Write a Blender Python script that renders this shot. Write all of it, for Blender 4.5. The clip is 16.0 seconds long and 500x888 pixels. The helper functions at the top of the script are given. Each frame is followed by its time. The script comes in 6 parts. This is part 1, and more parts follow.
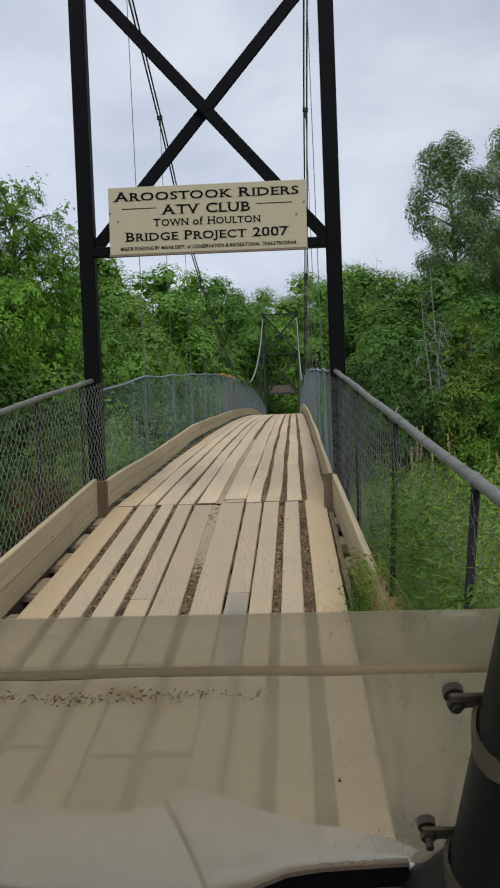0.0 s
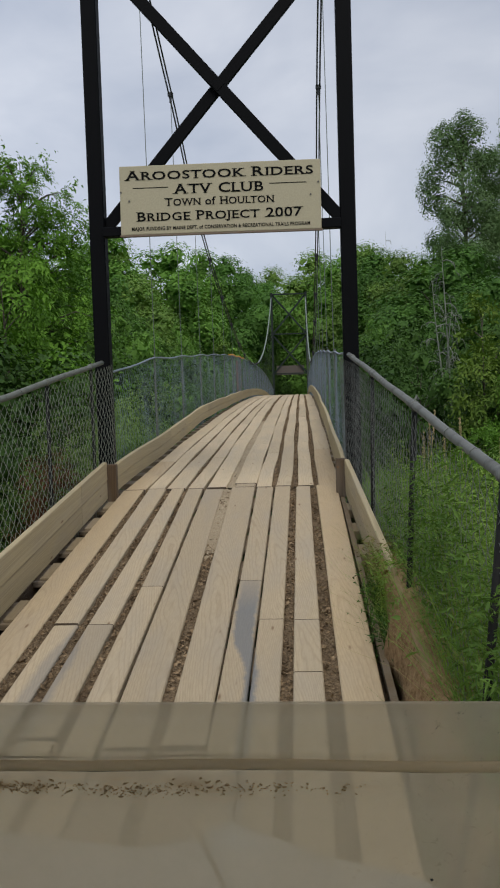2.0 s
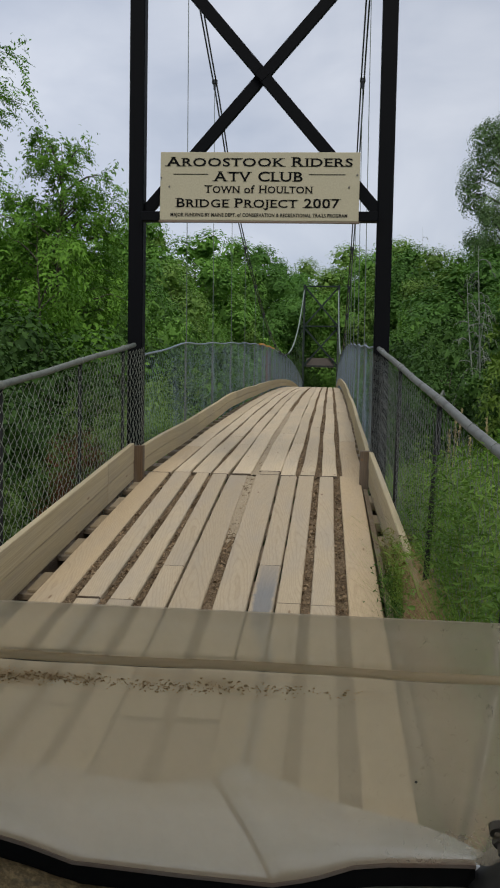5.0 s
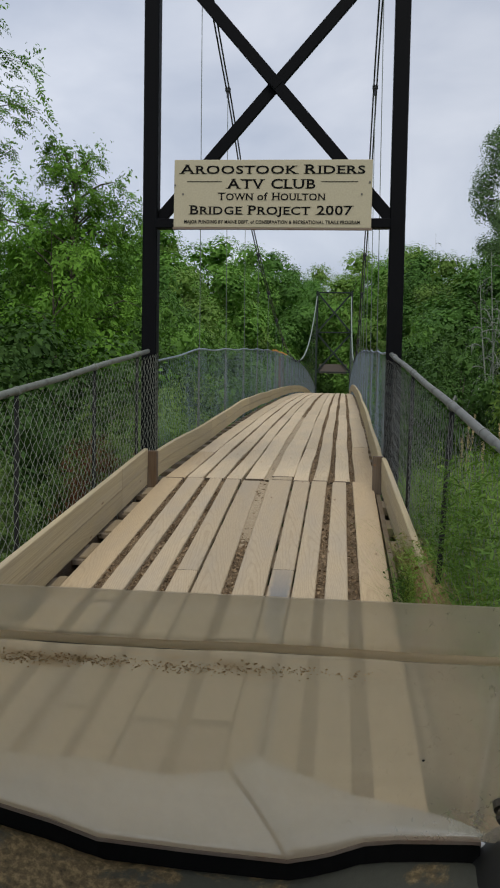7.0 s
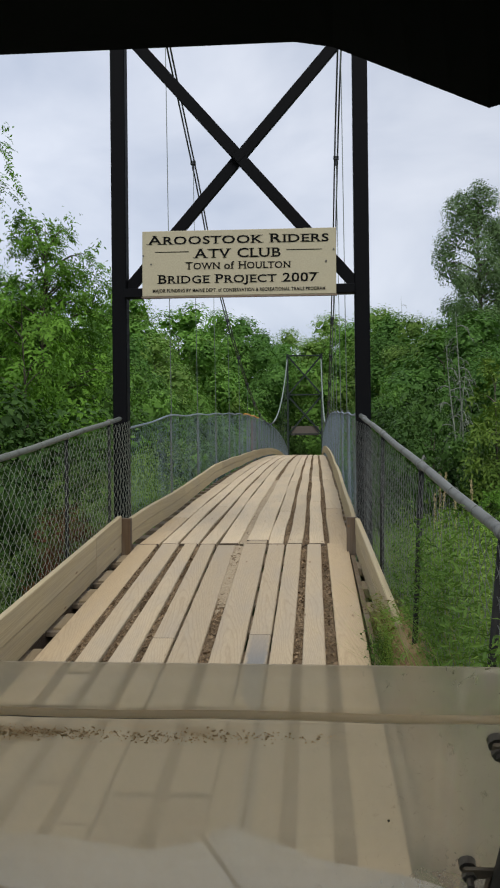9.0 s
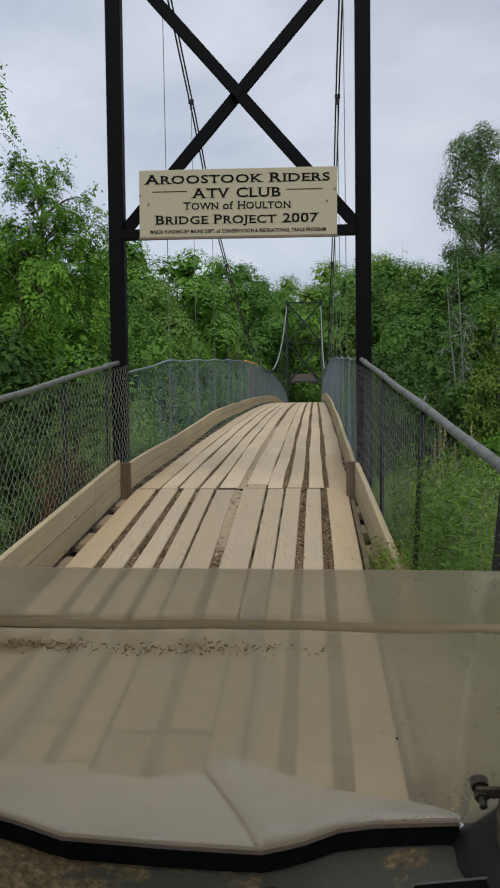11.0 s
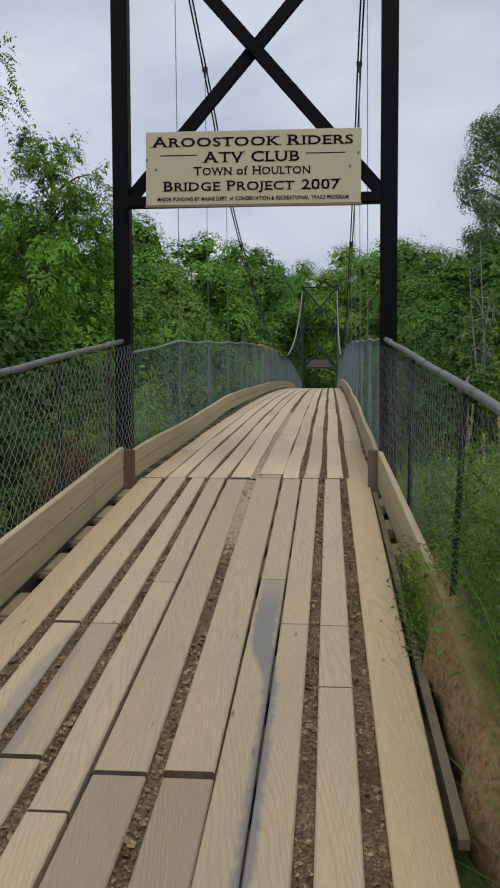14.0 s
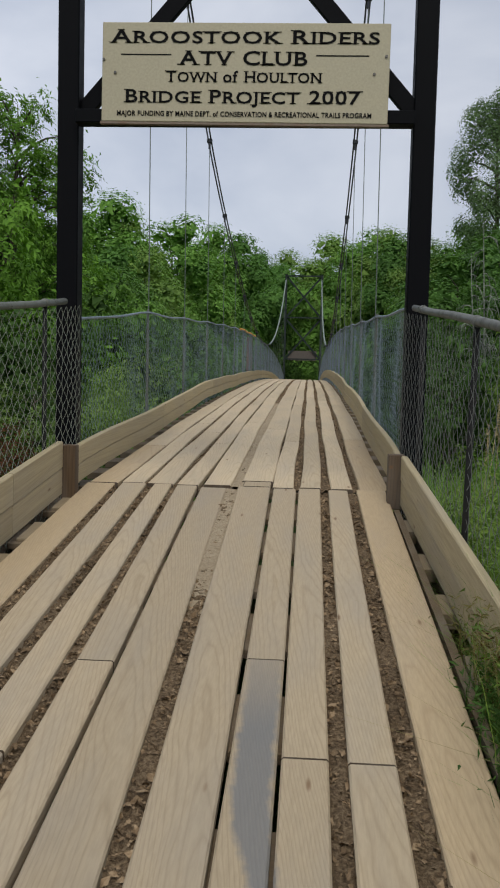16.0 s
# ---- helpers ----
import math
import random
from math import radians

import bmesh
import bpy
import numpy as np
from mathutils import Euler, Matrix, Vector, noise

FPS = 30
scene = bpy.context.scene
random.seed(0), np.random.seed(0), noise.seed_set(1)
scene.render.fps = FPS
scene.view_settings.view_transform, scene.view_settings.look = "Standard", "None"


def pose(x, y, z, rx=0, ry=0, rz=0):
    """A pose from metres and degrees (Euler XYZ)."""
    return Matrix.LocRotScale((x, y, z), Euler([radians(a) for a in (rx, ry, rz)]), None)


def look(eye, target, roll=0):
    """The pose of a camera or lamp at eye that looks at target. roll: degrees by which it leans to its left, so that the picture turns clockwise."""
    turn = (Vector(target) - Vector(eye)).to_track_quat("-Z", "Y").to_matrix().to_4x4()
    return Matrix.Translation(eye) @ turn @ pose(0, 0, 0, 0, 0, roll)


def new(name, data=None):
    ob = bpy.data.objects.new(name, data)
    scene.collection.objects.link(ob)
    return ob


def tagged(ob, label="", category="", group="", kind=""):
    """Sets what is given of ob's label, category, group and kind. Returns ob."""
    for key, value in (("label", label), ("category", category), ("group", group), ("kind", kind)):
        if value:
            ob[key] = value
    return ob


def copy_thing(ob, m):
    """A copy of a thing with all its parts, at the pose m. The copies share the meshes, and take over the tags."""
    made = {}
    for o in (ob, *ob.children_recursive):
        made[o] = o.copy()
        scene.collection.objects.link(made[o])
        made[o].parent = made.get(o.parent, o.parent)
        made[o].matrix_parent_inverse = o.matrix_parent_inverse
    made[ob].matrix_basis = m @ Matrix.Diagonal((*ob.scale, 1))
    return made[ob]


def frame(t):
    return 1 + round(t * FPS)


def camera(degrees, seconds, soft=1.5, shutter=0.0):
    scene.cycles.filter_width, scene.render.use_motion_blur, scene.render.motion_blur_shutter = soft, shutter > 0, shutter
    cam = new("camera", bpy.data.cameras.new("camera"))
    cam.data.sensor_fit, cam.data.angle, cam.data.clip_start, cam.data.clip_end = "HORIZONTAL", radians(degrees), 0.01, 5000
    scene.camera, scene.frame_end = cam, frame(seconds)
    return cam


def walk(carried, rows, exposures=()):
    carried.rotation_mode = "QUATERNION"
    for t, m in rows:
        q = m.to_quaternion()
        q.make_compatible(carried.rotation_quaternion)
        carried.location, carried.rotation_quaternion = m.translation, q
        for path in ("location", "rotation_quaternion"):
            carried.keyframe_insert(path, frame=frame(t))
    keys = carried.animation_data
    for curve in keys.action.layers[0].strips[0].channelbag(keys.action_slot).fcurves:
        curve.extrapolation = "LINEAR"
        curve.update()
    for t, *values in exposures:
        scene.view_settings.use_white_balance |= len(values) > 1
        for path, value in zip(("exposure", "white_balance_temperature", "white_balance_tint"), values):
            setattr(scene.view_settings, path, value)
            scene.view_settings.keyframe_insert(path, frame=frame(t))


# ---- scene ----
cam = camera(31.3, 16.0, soft=2.0)
PATH = [
    (0, (0.739, -8.265, 0.863), (0.637, -6.269, 0.787), -2.2),
    (0.5, (0.723, -8.282, 0.866), (0.614, -6.287, 0.791), -1.5),
    (1, (0.718, -8.271, 0.87), (0.611, -6.275, 0.797), -1.3),
    (1.5, (0.72, -8.229, 0.883), (0.618, -6.233, 0.802), -1.5),
    (2, (0.691, -8.176, 0.9), (0.573, -6.184, 0.779), -1.8),
    (2.5, (0.696, -8.178, 0.894), (0.569, -6.189, 0.733), -2.8),
    (3, (0.701, -8.201, 0.866), (0.55, -6.213, 0.713), -3.4),
    (3.5, (0.695, -8.241, 0.885), (0.546, -6.252, 0.745), -1.1),
    (4, (0.695, -8.249, 0.88), (0.546, -6.259, 0.74), 0.2),
    (4.5, (0.694, -8.257, 0.883), (0.531, -6.269, 0.741), 0.7),
    (7, (0.695, -8.308, 0.878), (0.491, -6.323, 0.749), 1.0),
    (7.5, (0.712, -8.314, 0.881), (0.498, -6.328, 0.792), 0.2),
    (8, (0.709, -8.332, 0.887), (0.522, -6.341, 0.895), -0.4),
    (8.5, (0.708, -8.34, 0.888), (0.557, -6.346, 0.9), -0.5),
    (9, (0.709, -8.337, 0.886), (0.562, -6.342, 0.899), -0.6),
    (11.5, (0.704, -8.278, 0.843), (0.557, -6.287, 0.723), -0.6),
    (12, (0.706, -8.281, 0.845), (0.558, -6.29, 0.723), -0.6),
    (12.5, (0.709, -8.272, 0.845), (0.563, -6.281, 0.718), -0.6),
    (13, (0.712, -8.262, 0.846), (0.567, -6.272, 0.71), -0.5),
    (13.5, (0.716, -8.17, 0.847), (0.571, -6.18, 0.714), -0.7),
    (14, (0.661, -7.662, 0.815), (0.483, -5.674, 0.682), -0.2),
    (14.5, (0.614, -7.145, 0.777), (0.415, -5.164, 0.595), 0.1),
    (15, (0.567, -6.731, 0.746), (0.367, -4.748, 0.583), 0.3),
    (15.5, (0.542, -6.252, 0.721), (0.397, -4.264, 0.56), 0.3),
    (16, (0.47, -5.827, 0.732), (0.343, -3.837, 0.581), 1.4),
]
walk(cam, [(t, look(eye, target, roll)) for t, eye, target, roll in PATH],
     exposures=[(0.0, 0.07), (1.0, 0.08), (1.5, 0.0), (2.0, -0.12), (4.5, -0.10), (7.0, -0.05), (8.0, 0.02), (8.5, 0.13), (9.0, 0.13), (11.5, -0.07), (13.5, -0.08), (16.0, -0.10)])

# ---- world and light ----
world = bpy.data.worlds.new("overcast_sky")
scene.world = world
world.use_nodes = True
wt = world.node_tree
wt.nodes.clear()
w_out = wt.nodes.new("ShaderNodeOutputWorld")
sky = wt.nodes.new("ShaderNodeTexSky")
sky.sky_type = "NISHITA"
sky.sun_disc = False
sky.sun_elevation = radians(52)
sky.sun_rotation = radians(172)
bg_sky = wt.nodes.new("ShaderNodeBackground")
bg_sky.inputs["Strength"].default_value = 0.10
wt.links.new(sky.outputs[0], bg_sky.inputs["Color"])
w_co = wt.nodes.new("ShaderNodeTexCoord")
w_map = wt.nodes.new("ShaderNodeMapping")
w_map.inputs["Scale"].default_value = (1.0, 1.0, 1.7)
wt.links.new(w_co.outputs["Generated"], w_map.inputs["Vector"])
cl = wt.nodes.new("ShaderNodeTexNoise")
wt.links.new(w_map.outputs[0], cl.inputs["Vector"])
cl.inputs["Scale"].default_value = 4.2
cl.inputs["Detail"].default_value = 5
cl.inputs["Roughness"].default_value = 0.5
cl.inputs["Distortion"].default_value = 0.25
cr = wt.nodes.new("ShaderNodeValToRGB")
cr.color_ramp.elements[0].position, cr.color_ramp.elements[1].position = 0.33, 0.66
cr.color_ramp.elements[0].color = (0.545, 0.605, 0.735, 1)
cr.color_ramp.elements[1].color = (0.845, 0.885, 0.98, 1)
wt.links.new(cl.outputs["Fac"], cr.inputs["Fac"])
bg_cl = wt.nodes.new("ShaderNodeBackground")
# the cloud is thinner, so brighter, towards the west
w_sep = wt.nodes.new("ShaderNodeSeparateXYZ")
wt.links.new(w_co.outputs["Generated"], w_sep.inputs[0])
w_thin = wt.nodes.new("ShaderNodeMapRange")
w_thin.inputs["From Min"].default_value, w_thin.inputs["From Max"].default_value = -0.5, 0.5
w_thin.inputs["To Min"].default_value, w_thin.inputs["To Max"].default_value = 1.05, 0.77
wt.links.new(w_sep.outputs["X"], w_thin.inputs["Value"])
wt.links.new(w_thin.outputs[0], bg_cl.inputs["Strength"])
wt.links.new(cr.outputs["Color"], bg_cl.inputs["Color"])
w_mix = wt.nodes.new("ShaderNodeMixShader")
w_mix.inputs["Fac"].default_value = 0.86
wt.links.new(bg_sky.outputs[0], w_mix.inputs[1])
wt.links.new(bg_cl.outputs[0], w_mix.inputs[2])
wt.links.new(w_mix.outputs[0], w_out.inputs["Surface"])
sun = new("sun", bpy.data.lights.new("sun", "SUN"))
sun.data.energy = 2.1
sun.data.angle = radians(35)
sun.data.color = (1.0, 0.95, 0.87)
sun.matrix_world = look((2, -14, 18), (0, 0, 0))


# ---- materials ----
class Nodes:
    """A small builder for one node material."""

    def __init__(self, name):
        self.m = bpy.data.materials.new(name)
        self.m.use_nodes = True
        self.t = self.m.node_tree
        self.t.nodes.clear()
        self.out = self.t.nodes.new("ShaderNodeOutputMaterial")

    def n(self, kind, **inputs):
        node = self.t.nodes.new(kind)
        for k, v in inputs.items():
            self.put(node, k.replace("_", " "), v)
        return node

    def put(self, node, key, v):
        sock = node.inputs[key]
        if isinstance(v, bpy.types.NodeSocket):
            self.t.links.new(v, sock)
        else:
            sock.default_value = v

    slope = 0.0

    def coords(self, scale=(1, 1, 1), kind="Object", offset=None):
        vec = self.n("ShaderNodeTexCoord").outputs[kind]
        if self.slope:
            turn = self.n("ShaderNodeMapping", Vector=vec)
            turn.inputs["Rotation"].default_value = (-self.slope, 0, 0)
            vec = turn.outputs[0]
        mp = self.n("ShaderNodeMapping", Vector=vec)
        mp.inputs["Scale"].default_value = scale
        if offset is not None:
            self.t.links.new(offset, mp.inputs["Location"])
        return mp.outputs[0]

    def noise(self, vec, scale, detail=4.0, rough=0.55, distort=0.0):
        nd = self.n("ShaderNodeTexNoise", Vector=vec, Scale=scale, Detail=detail, Roughness=rough, Distortion=distort)
        return nd.outputs["Fac"]

    def ramp(self, fac, stops):
        r = self.n("ShaderNodeValToRGB", Fac=fac)
        el = r.color_ramp.elements
        while len(el) < len(stops):
            el.new(0.5)
        for e, (p, c) in zip(el, stops):
            e.position = p
            e.color = (*c, 1) if len(c) == 3 else c
        return r.outputs["Color"]

    def mix(self, fac, a, b, mode="MIX"):
        x = self.n("ShaderNodeMix")
        x.data_type = "RGBA"
        x.blend_type = mode
        for sock, v in ((x.inputs[0], fac), (x.inputs[6], a), (x.inputs[7], b)):
            if isinstance(v, bpy.types.NodeSocket):
                self.t.links.new(v, sock)
            else:
                sock.default_value = v if isinstance(v, (int, float)) else (*v, 1)
        return x.outputs[2]

    def math(self, op, a, b=0.0):
        x = self.n("ShaderNodeMath")
        x.operation = op
        for i, v in enumerate((a, b)):
            if isinstance(v, bpy.types.NodeSocket):
                self.t.links.new(v, x.inputs[i])
            else:
                x.inputs[i].default_value = v
        return x.outputs[0]

    def bump(self, height, strength=0.3, distance=0.01):
        return self.n("ShaderNodeBump", Height=height, Strength=strength, Distance=distance).outputs[0]

    def done(self, shader):
        self.t.links.new(shader, self.out.inputs["Surface"])
        return self.m

    def principled(self, color, rough=0.7, metal=0.0, normal=None, spec=0.5):
        p = self.n("ShaderNodeBsdfPrincipled", Roughness=rough, Metallic=metal)
        self.put(p, "Base Color", color if isinstance(color, bpy.types.NodeSocket) else (*color, 1))
        p.inputs["Specular IOR Level"].default_value = spec
        if normal is not None:
            self.t.links.new(normal, p.inputs["Normal"])
        return p.outputs[0]


def wood_material(name, light, dark, stain=None, axis=1, grey=0.38, streak=0.2, rings=1.0, slope=0.0):
    """Sawn softwood: grain along one axis, knots, wear and dust; tone varies from board to board."""
    b = Nodes(name)
    b.slope = slope
    info = b.n("ShaderNodeObjectInfo")
    shift = b.n("ShaderNodeCombineXYZ", X=b.math("MULTIPLY", info.outputs["Random"], 13.0), Y=b.math("MULTIPLY", info.outputs["Random"], 57.0))
    # growth rings cut lengthwise: nested arches down the middle of the board, straight lines at its edges
    v = b.coords((1, 1, 1))
    sep = b.n("ShaderNodeSeparateXYZ", Vector=v)
    along = sep.outputs["XYZ"[axis]]
    side_a, side_b = [sep.outputs["XYZ"[k]] for k in range(3) if k != axis]
    s = [4.0, 4.0, 4.0]
    s[axis] = 0.5
    drift = b.noise(b.coords(tuple(s), offset=shift.outputs[0]), 1.0, 3, 0.55)
    off = b.math("MULTIPLY", b.math("SUBTRACT", info.outputs["Random"], 0.5), 0.12)
    sq = b.math("POWER", b.math("ABSOLUTE", b.math("SUBTRACT", b.math("ADD", side_a, side_b), off)), 1.6)
    phase = b.math("ADD", b.math("MULTIPLY", sq, 150.0), b.math("ADD", b.math("MULTIPLY", along, 1.7), b.math("MULTIPLY", drift, 7.0)))
    bands = b.math("PINGPONG", phase, 0.5)
    bands = b.math("MULTIPLY", bands, 2.0)
    s2 = [130.0, 130.0, 130.0]
    s2[axis] = 1.1
    fine = b.noise(b.coords(tuple(s2), offset=shift.outputs[0]), 1.0, 3, 0.6)
    col = b.mix(b.ramp(bands, [(0.55, (0, 0, 0)), (0.80, (0.2 * rings,) * 3), (0.97, (0.46 * rings,) * 3)]), light, dark)
    col = b.mix(b.ramp(fine, [(0.35, (streak, streak, streak)), (0.62, (0, 0, 0))]), col, tuple(c * 0.62 for c in dark))
    s3 = [2.6, 2.6, 2.6]
    s3[axis] = 0.5
    blot = b.noise(b.coords(tuple(s3), offset=shift.outputs[0]), 2.0, 3, 0.55)
    col = b.mix(b.ramp(blot, [(0.42, (0, 0, 0)), (0.72, (grey, grey, grey))]), col, (0.30, 0.275, 0.235))
    tone = b.n("ShaderNodeMapRange", Value=info.outputs["Random"])
    tone.inputs["To Min"].default_value, tone.inputs["To Max"].default_value = 0.86, 1.08
    col = b.mix(1.0, col, b.n("ShaderNodeCombineXYZ", X=tone.outputs[0], Y=tone.outputs[0], Z=tone.outputs[0]).outputs[0], "MULTIPLY")
    knot = b.n("ShaderNodeTexVoronoi", Vector=b.coords((5.0, 5.0, 5.0) if axis != 1 else (7.0, 1.6, 7.0), offset=shift.outputs[0]), Scale=1.0)
    col = b.mix(b.ramp(knot.outputs["Distance"], [(0.03, (0.8, 0.8, 0.8)), (0.075, (0, 0, 0))]), col, (0.16, 0.09, 0.045))
    if stain:
        # a blue-grey spill that winds down over two boards
        place = b.n("ShaderNodeSeparateXYZ", Vector=b.n("ShaderNodeNewGeometry").outputs["Position"])
        px, py = place.outputs["X"], place.outputs["Y"]
        bend = b.n("ShaderNodeMapRange", Value=py)
        bend.interpolation_type = "SMOOTHSTEP"
        bend.inputs["From Min"].default_value, bend.inputs["From Max"].default_value = -3.48, -4.05
        mid = b.math("ADD", b.math("MULTIPLY", bend.outputs[0], 0.072), 0.346)
        ragged = b.math("MULTIPLY", b.math("SUBTRACT", b.noise(b.coords((1, 1, 1)), 14.0, 4, 0.6), 0.5), 0.05)
        half = b.math("ADD", b.math("SUBTRACT", 0.068, b.math("MULTIPLY", bend.outputs[0], 0.028)), ragged)
        inside = b.math("SUBTRACT", half, b.math("ABSOLUTE", b.math("SUBTRACT", px, mid)))
        start = b.n("ShaderNodeMapRange", Value=py)
        start.inputs["From Min"].default_value, start.inputs["From Max"].default_value = -2.45, -3.15
        start.inputs["To Max"].default_value = 0.74
        wet = b.math("MULTIPLY", b.ramp(b.math("MULTIPLY", inside, 22.0), [(0.0, (0, 0, 0)), (0.5, (1, 1, 1))]), start.outputs[0])
        # and a second, fainter one that follows the gap between two boards
        swell = b.n("ShaderNodeMapRange", Value=py)
        swell.interpolation_type = "SMOOTHSTEP"
        swell.inputs["From Min"].default_value, swell.inputs["From Max"].default_value = -3.2, -3.9
        swell.inputs["To Min"].default_value, swell.inputs["To Max"].default_value = 0.03, 0.10
        inside = b.math("SUBTRACT", b.math("ADD", swell.outputs[0], ragged), b.math("ABSOLUTE", b.math("ADD", px, 0.565)))
        faint = b.ramp(b.math("MULTIPLY", inside, 20.0), [(0.0, (0, 0, 0)), (0.7, (0.42, 0.42, 0.42))])
        wet = b.math("MAXIMUM", wet, faint)
        col = b.mix(wet, col, stain)
    h = b.math("ADD", b.math("MULTIPLY", fine, 0.6), b.math("MULTIPLY", bands, 0.5))
    return b.done(b.principled(col, 0.78, 0, b.bump(h, 0.35, 0.004), 0.25))


WOOD = wood_material("sawn_pine", (0.442, 0.357, 0.238), (0.305, 0.232, 0.145))
WOOD_OLD = wood_material("worn_pine", (0.35, 0.275, 0.19), (0.25, 0.185, 0.12), grey=0.5)
# a paler pine than the ramp's, for the span planks
WOOD_SPAN = wood_material("pale_sawn_pine", (0.545, 0.442, 0.295), (0.395, 0.303, 0.19), grey=0.3)
WOOD_TAN = wood_material("treated_tan_pine", (0.455, 0.352, 0.218), (0.345, 0.252, 0.148), grey=0.25)
WOOD_BLUE = wood_material("stained_pine", (0.442, 0.357, 0.238), (0.305, 0.232, 0.145), (0.13, 0.145, 0.16))
WOOD_CURB = wood_material("curb_pine", (0.45, 0.375, 0.225), (0.31, 0.250, 0.14), grey=0.3, streak=0.28, rings=0.0)
WOOD_RAIL = wood_material("ramp_curb_pine", (0.45, 0.375, 0.23), (0.31, 0.250, 0.145), grey=0.45, streak=0.35, rings=0.15, slope=0.1096)
WOOD_BLOCK = wood_material("spacer_pine", (0.29, 0.225, 0.135), (0.2, 0.15, 0.085), grey=0.3, rings=0.2)
# cross boards take a darker brown, the slots' shade put into it
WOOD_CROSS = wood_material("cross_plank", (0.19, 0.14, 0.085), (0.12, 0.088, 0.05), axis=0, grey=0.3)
WOOD_MUDDY = wood_material("muddy_curb_pine", (0.34, 0.235, 0.125), (0.22, 0.145, 0.075), grey=0.1)
WOOD_END = wood_material("post_end_pine", (0.095, 0.062, 0.035), (0.035, 0.023, 0.013), axis=2)
# plank ends darkened to paint the shadow of the seam gaps
WOOD_GRAIN = wood_material("gap_shade_end_grain", (0.085, 0.06, 0.038), (0.04, 0.028, 0.018), axis=2)
# timber below the deck, its colour darkened to stand for shade there
WOOD_UNDER = wood_material("shade_dark_timber", (0.15, 0.105, 0.065), (0.09, 0.06, 0.035), axis=0, grey=0.2)


def dirt_material(name, a, c, d, scale=55.0):
    b = Nodes(name)
    v = b.coords((1, 1, 1))
    n1 = b.noise(v, scale, 5, 0.7)
    n2 = b.noise(v, 3.0, 4, 0.6)
    vor = b.n("ShaderNodeTexVoronoi", Vector=v, Scale=scale * 1.3)
    col = b.ramp(n1, [(0.32, a), (0.5, c), (0.68, d)])
    col = b.mix(b.ramp(vor.outputs["Distance"], [(0.12, (0.55, 0.55, 0.55)), (0.35, (0, 0, 0))]), col, d)
    col = b.mix(b.ramp(n2, [(0.4, (0, 0, 0)), (0.7, (0.45, 0.45, 0.45))]), col, a)
    return b.done(b.principled(col, 0.95, 0, b.bump(n1, 0.9, 0.02), 0.1))


DIRT = dirt_material("bark_dirt", (0.045, 0.031, 0.019), (0.165, 0.115, 0.068), (0.33, 0.25, 0.155), 75.0)
CHIPS = dirt_material("bark_chip", (0.09, 0.06, 0.035), (0.26, 0.18, 0.105), (0.44, 0.335, 0.21), 25.0)
SILT = dirt_material("dry_silt", (0.27, 0.21, 0.135), (0.40, 0.325, 0.22), (0.48, 0.40, 0.28), 60.0)
SOIL = dirt_material("orange_soil", (0.13, 0.08, 0.038), (0.30, 0.195, 0.098), (0.40, 0.28, 0.155), 28.0)
MUD = dirt_material("dry_mud", (0.48, 0.30, 0.15), (0.62, 0.42, 0.23), (0.72, 0.53, 0.31), 90.0)


def ground_material():
    b = Nodes("grassy_soil")
    v = b.coords((1, 1, 1))
    n1 = b.noise(v, 0.7, 6, 0.65)
    n2 = b.noise(v, 14.0, 5, 0.7)
    col = b.ramp(n1, [(0.35, (0.045, 0.085, 0.02)), (0.52, (0.075, 0.12, 0.03)), (0.70, (0.13, 0.105, 0.06))])
    col = b.mix(b.ramp(n2, [(0.4, (0, 0, 0)), (0.65, (0.6, 0.6, 0.6))]), col, (0.035, 0.055, 0.015))
    return b.done(b.principled(col, 0.95, 0, b.bump(n2, 0.8, 0.06), 0.1))


GROUND = ground_material()


def metal_material(name, color, rough, metal, rust=0.0, rustcol=(0.16, 0.07, 0.03), spec=0.5):
    b = Nodes(name)
    v = b.coords((1, 1, 1))
    n1 = b.noise(v, 9.0, 5, 0.65)
    n2 = b.noise(v, 70.0, 3, 0.6)
    col = b.mix(b.ramp(n2, [(0.3, (0.35, 0.35, 0.35)), (0.65, (0, 0, 0))]), color, tuple(c * 0.55 for c in color))
    if rust:
        col = b.mix(b.ramp(n1, [(0.52, (0, 0, 0)), (0.72, (rust, rust, rust))]), col, rustcol)
    r = b.n("ShaderNodeMapRange", Value=n1)
    r.inputs["To Min"].default_value, r.inputs["To Max"].default_value = max(0.05, rough - 0.12), min(1, rough + 0.15)
    return b.done(b.principled(col, r.outputs[0], metal, b.bump(n2, 0.12, 0.003), spec))


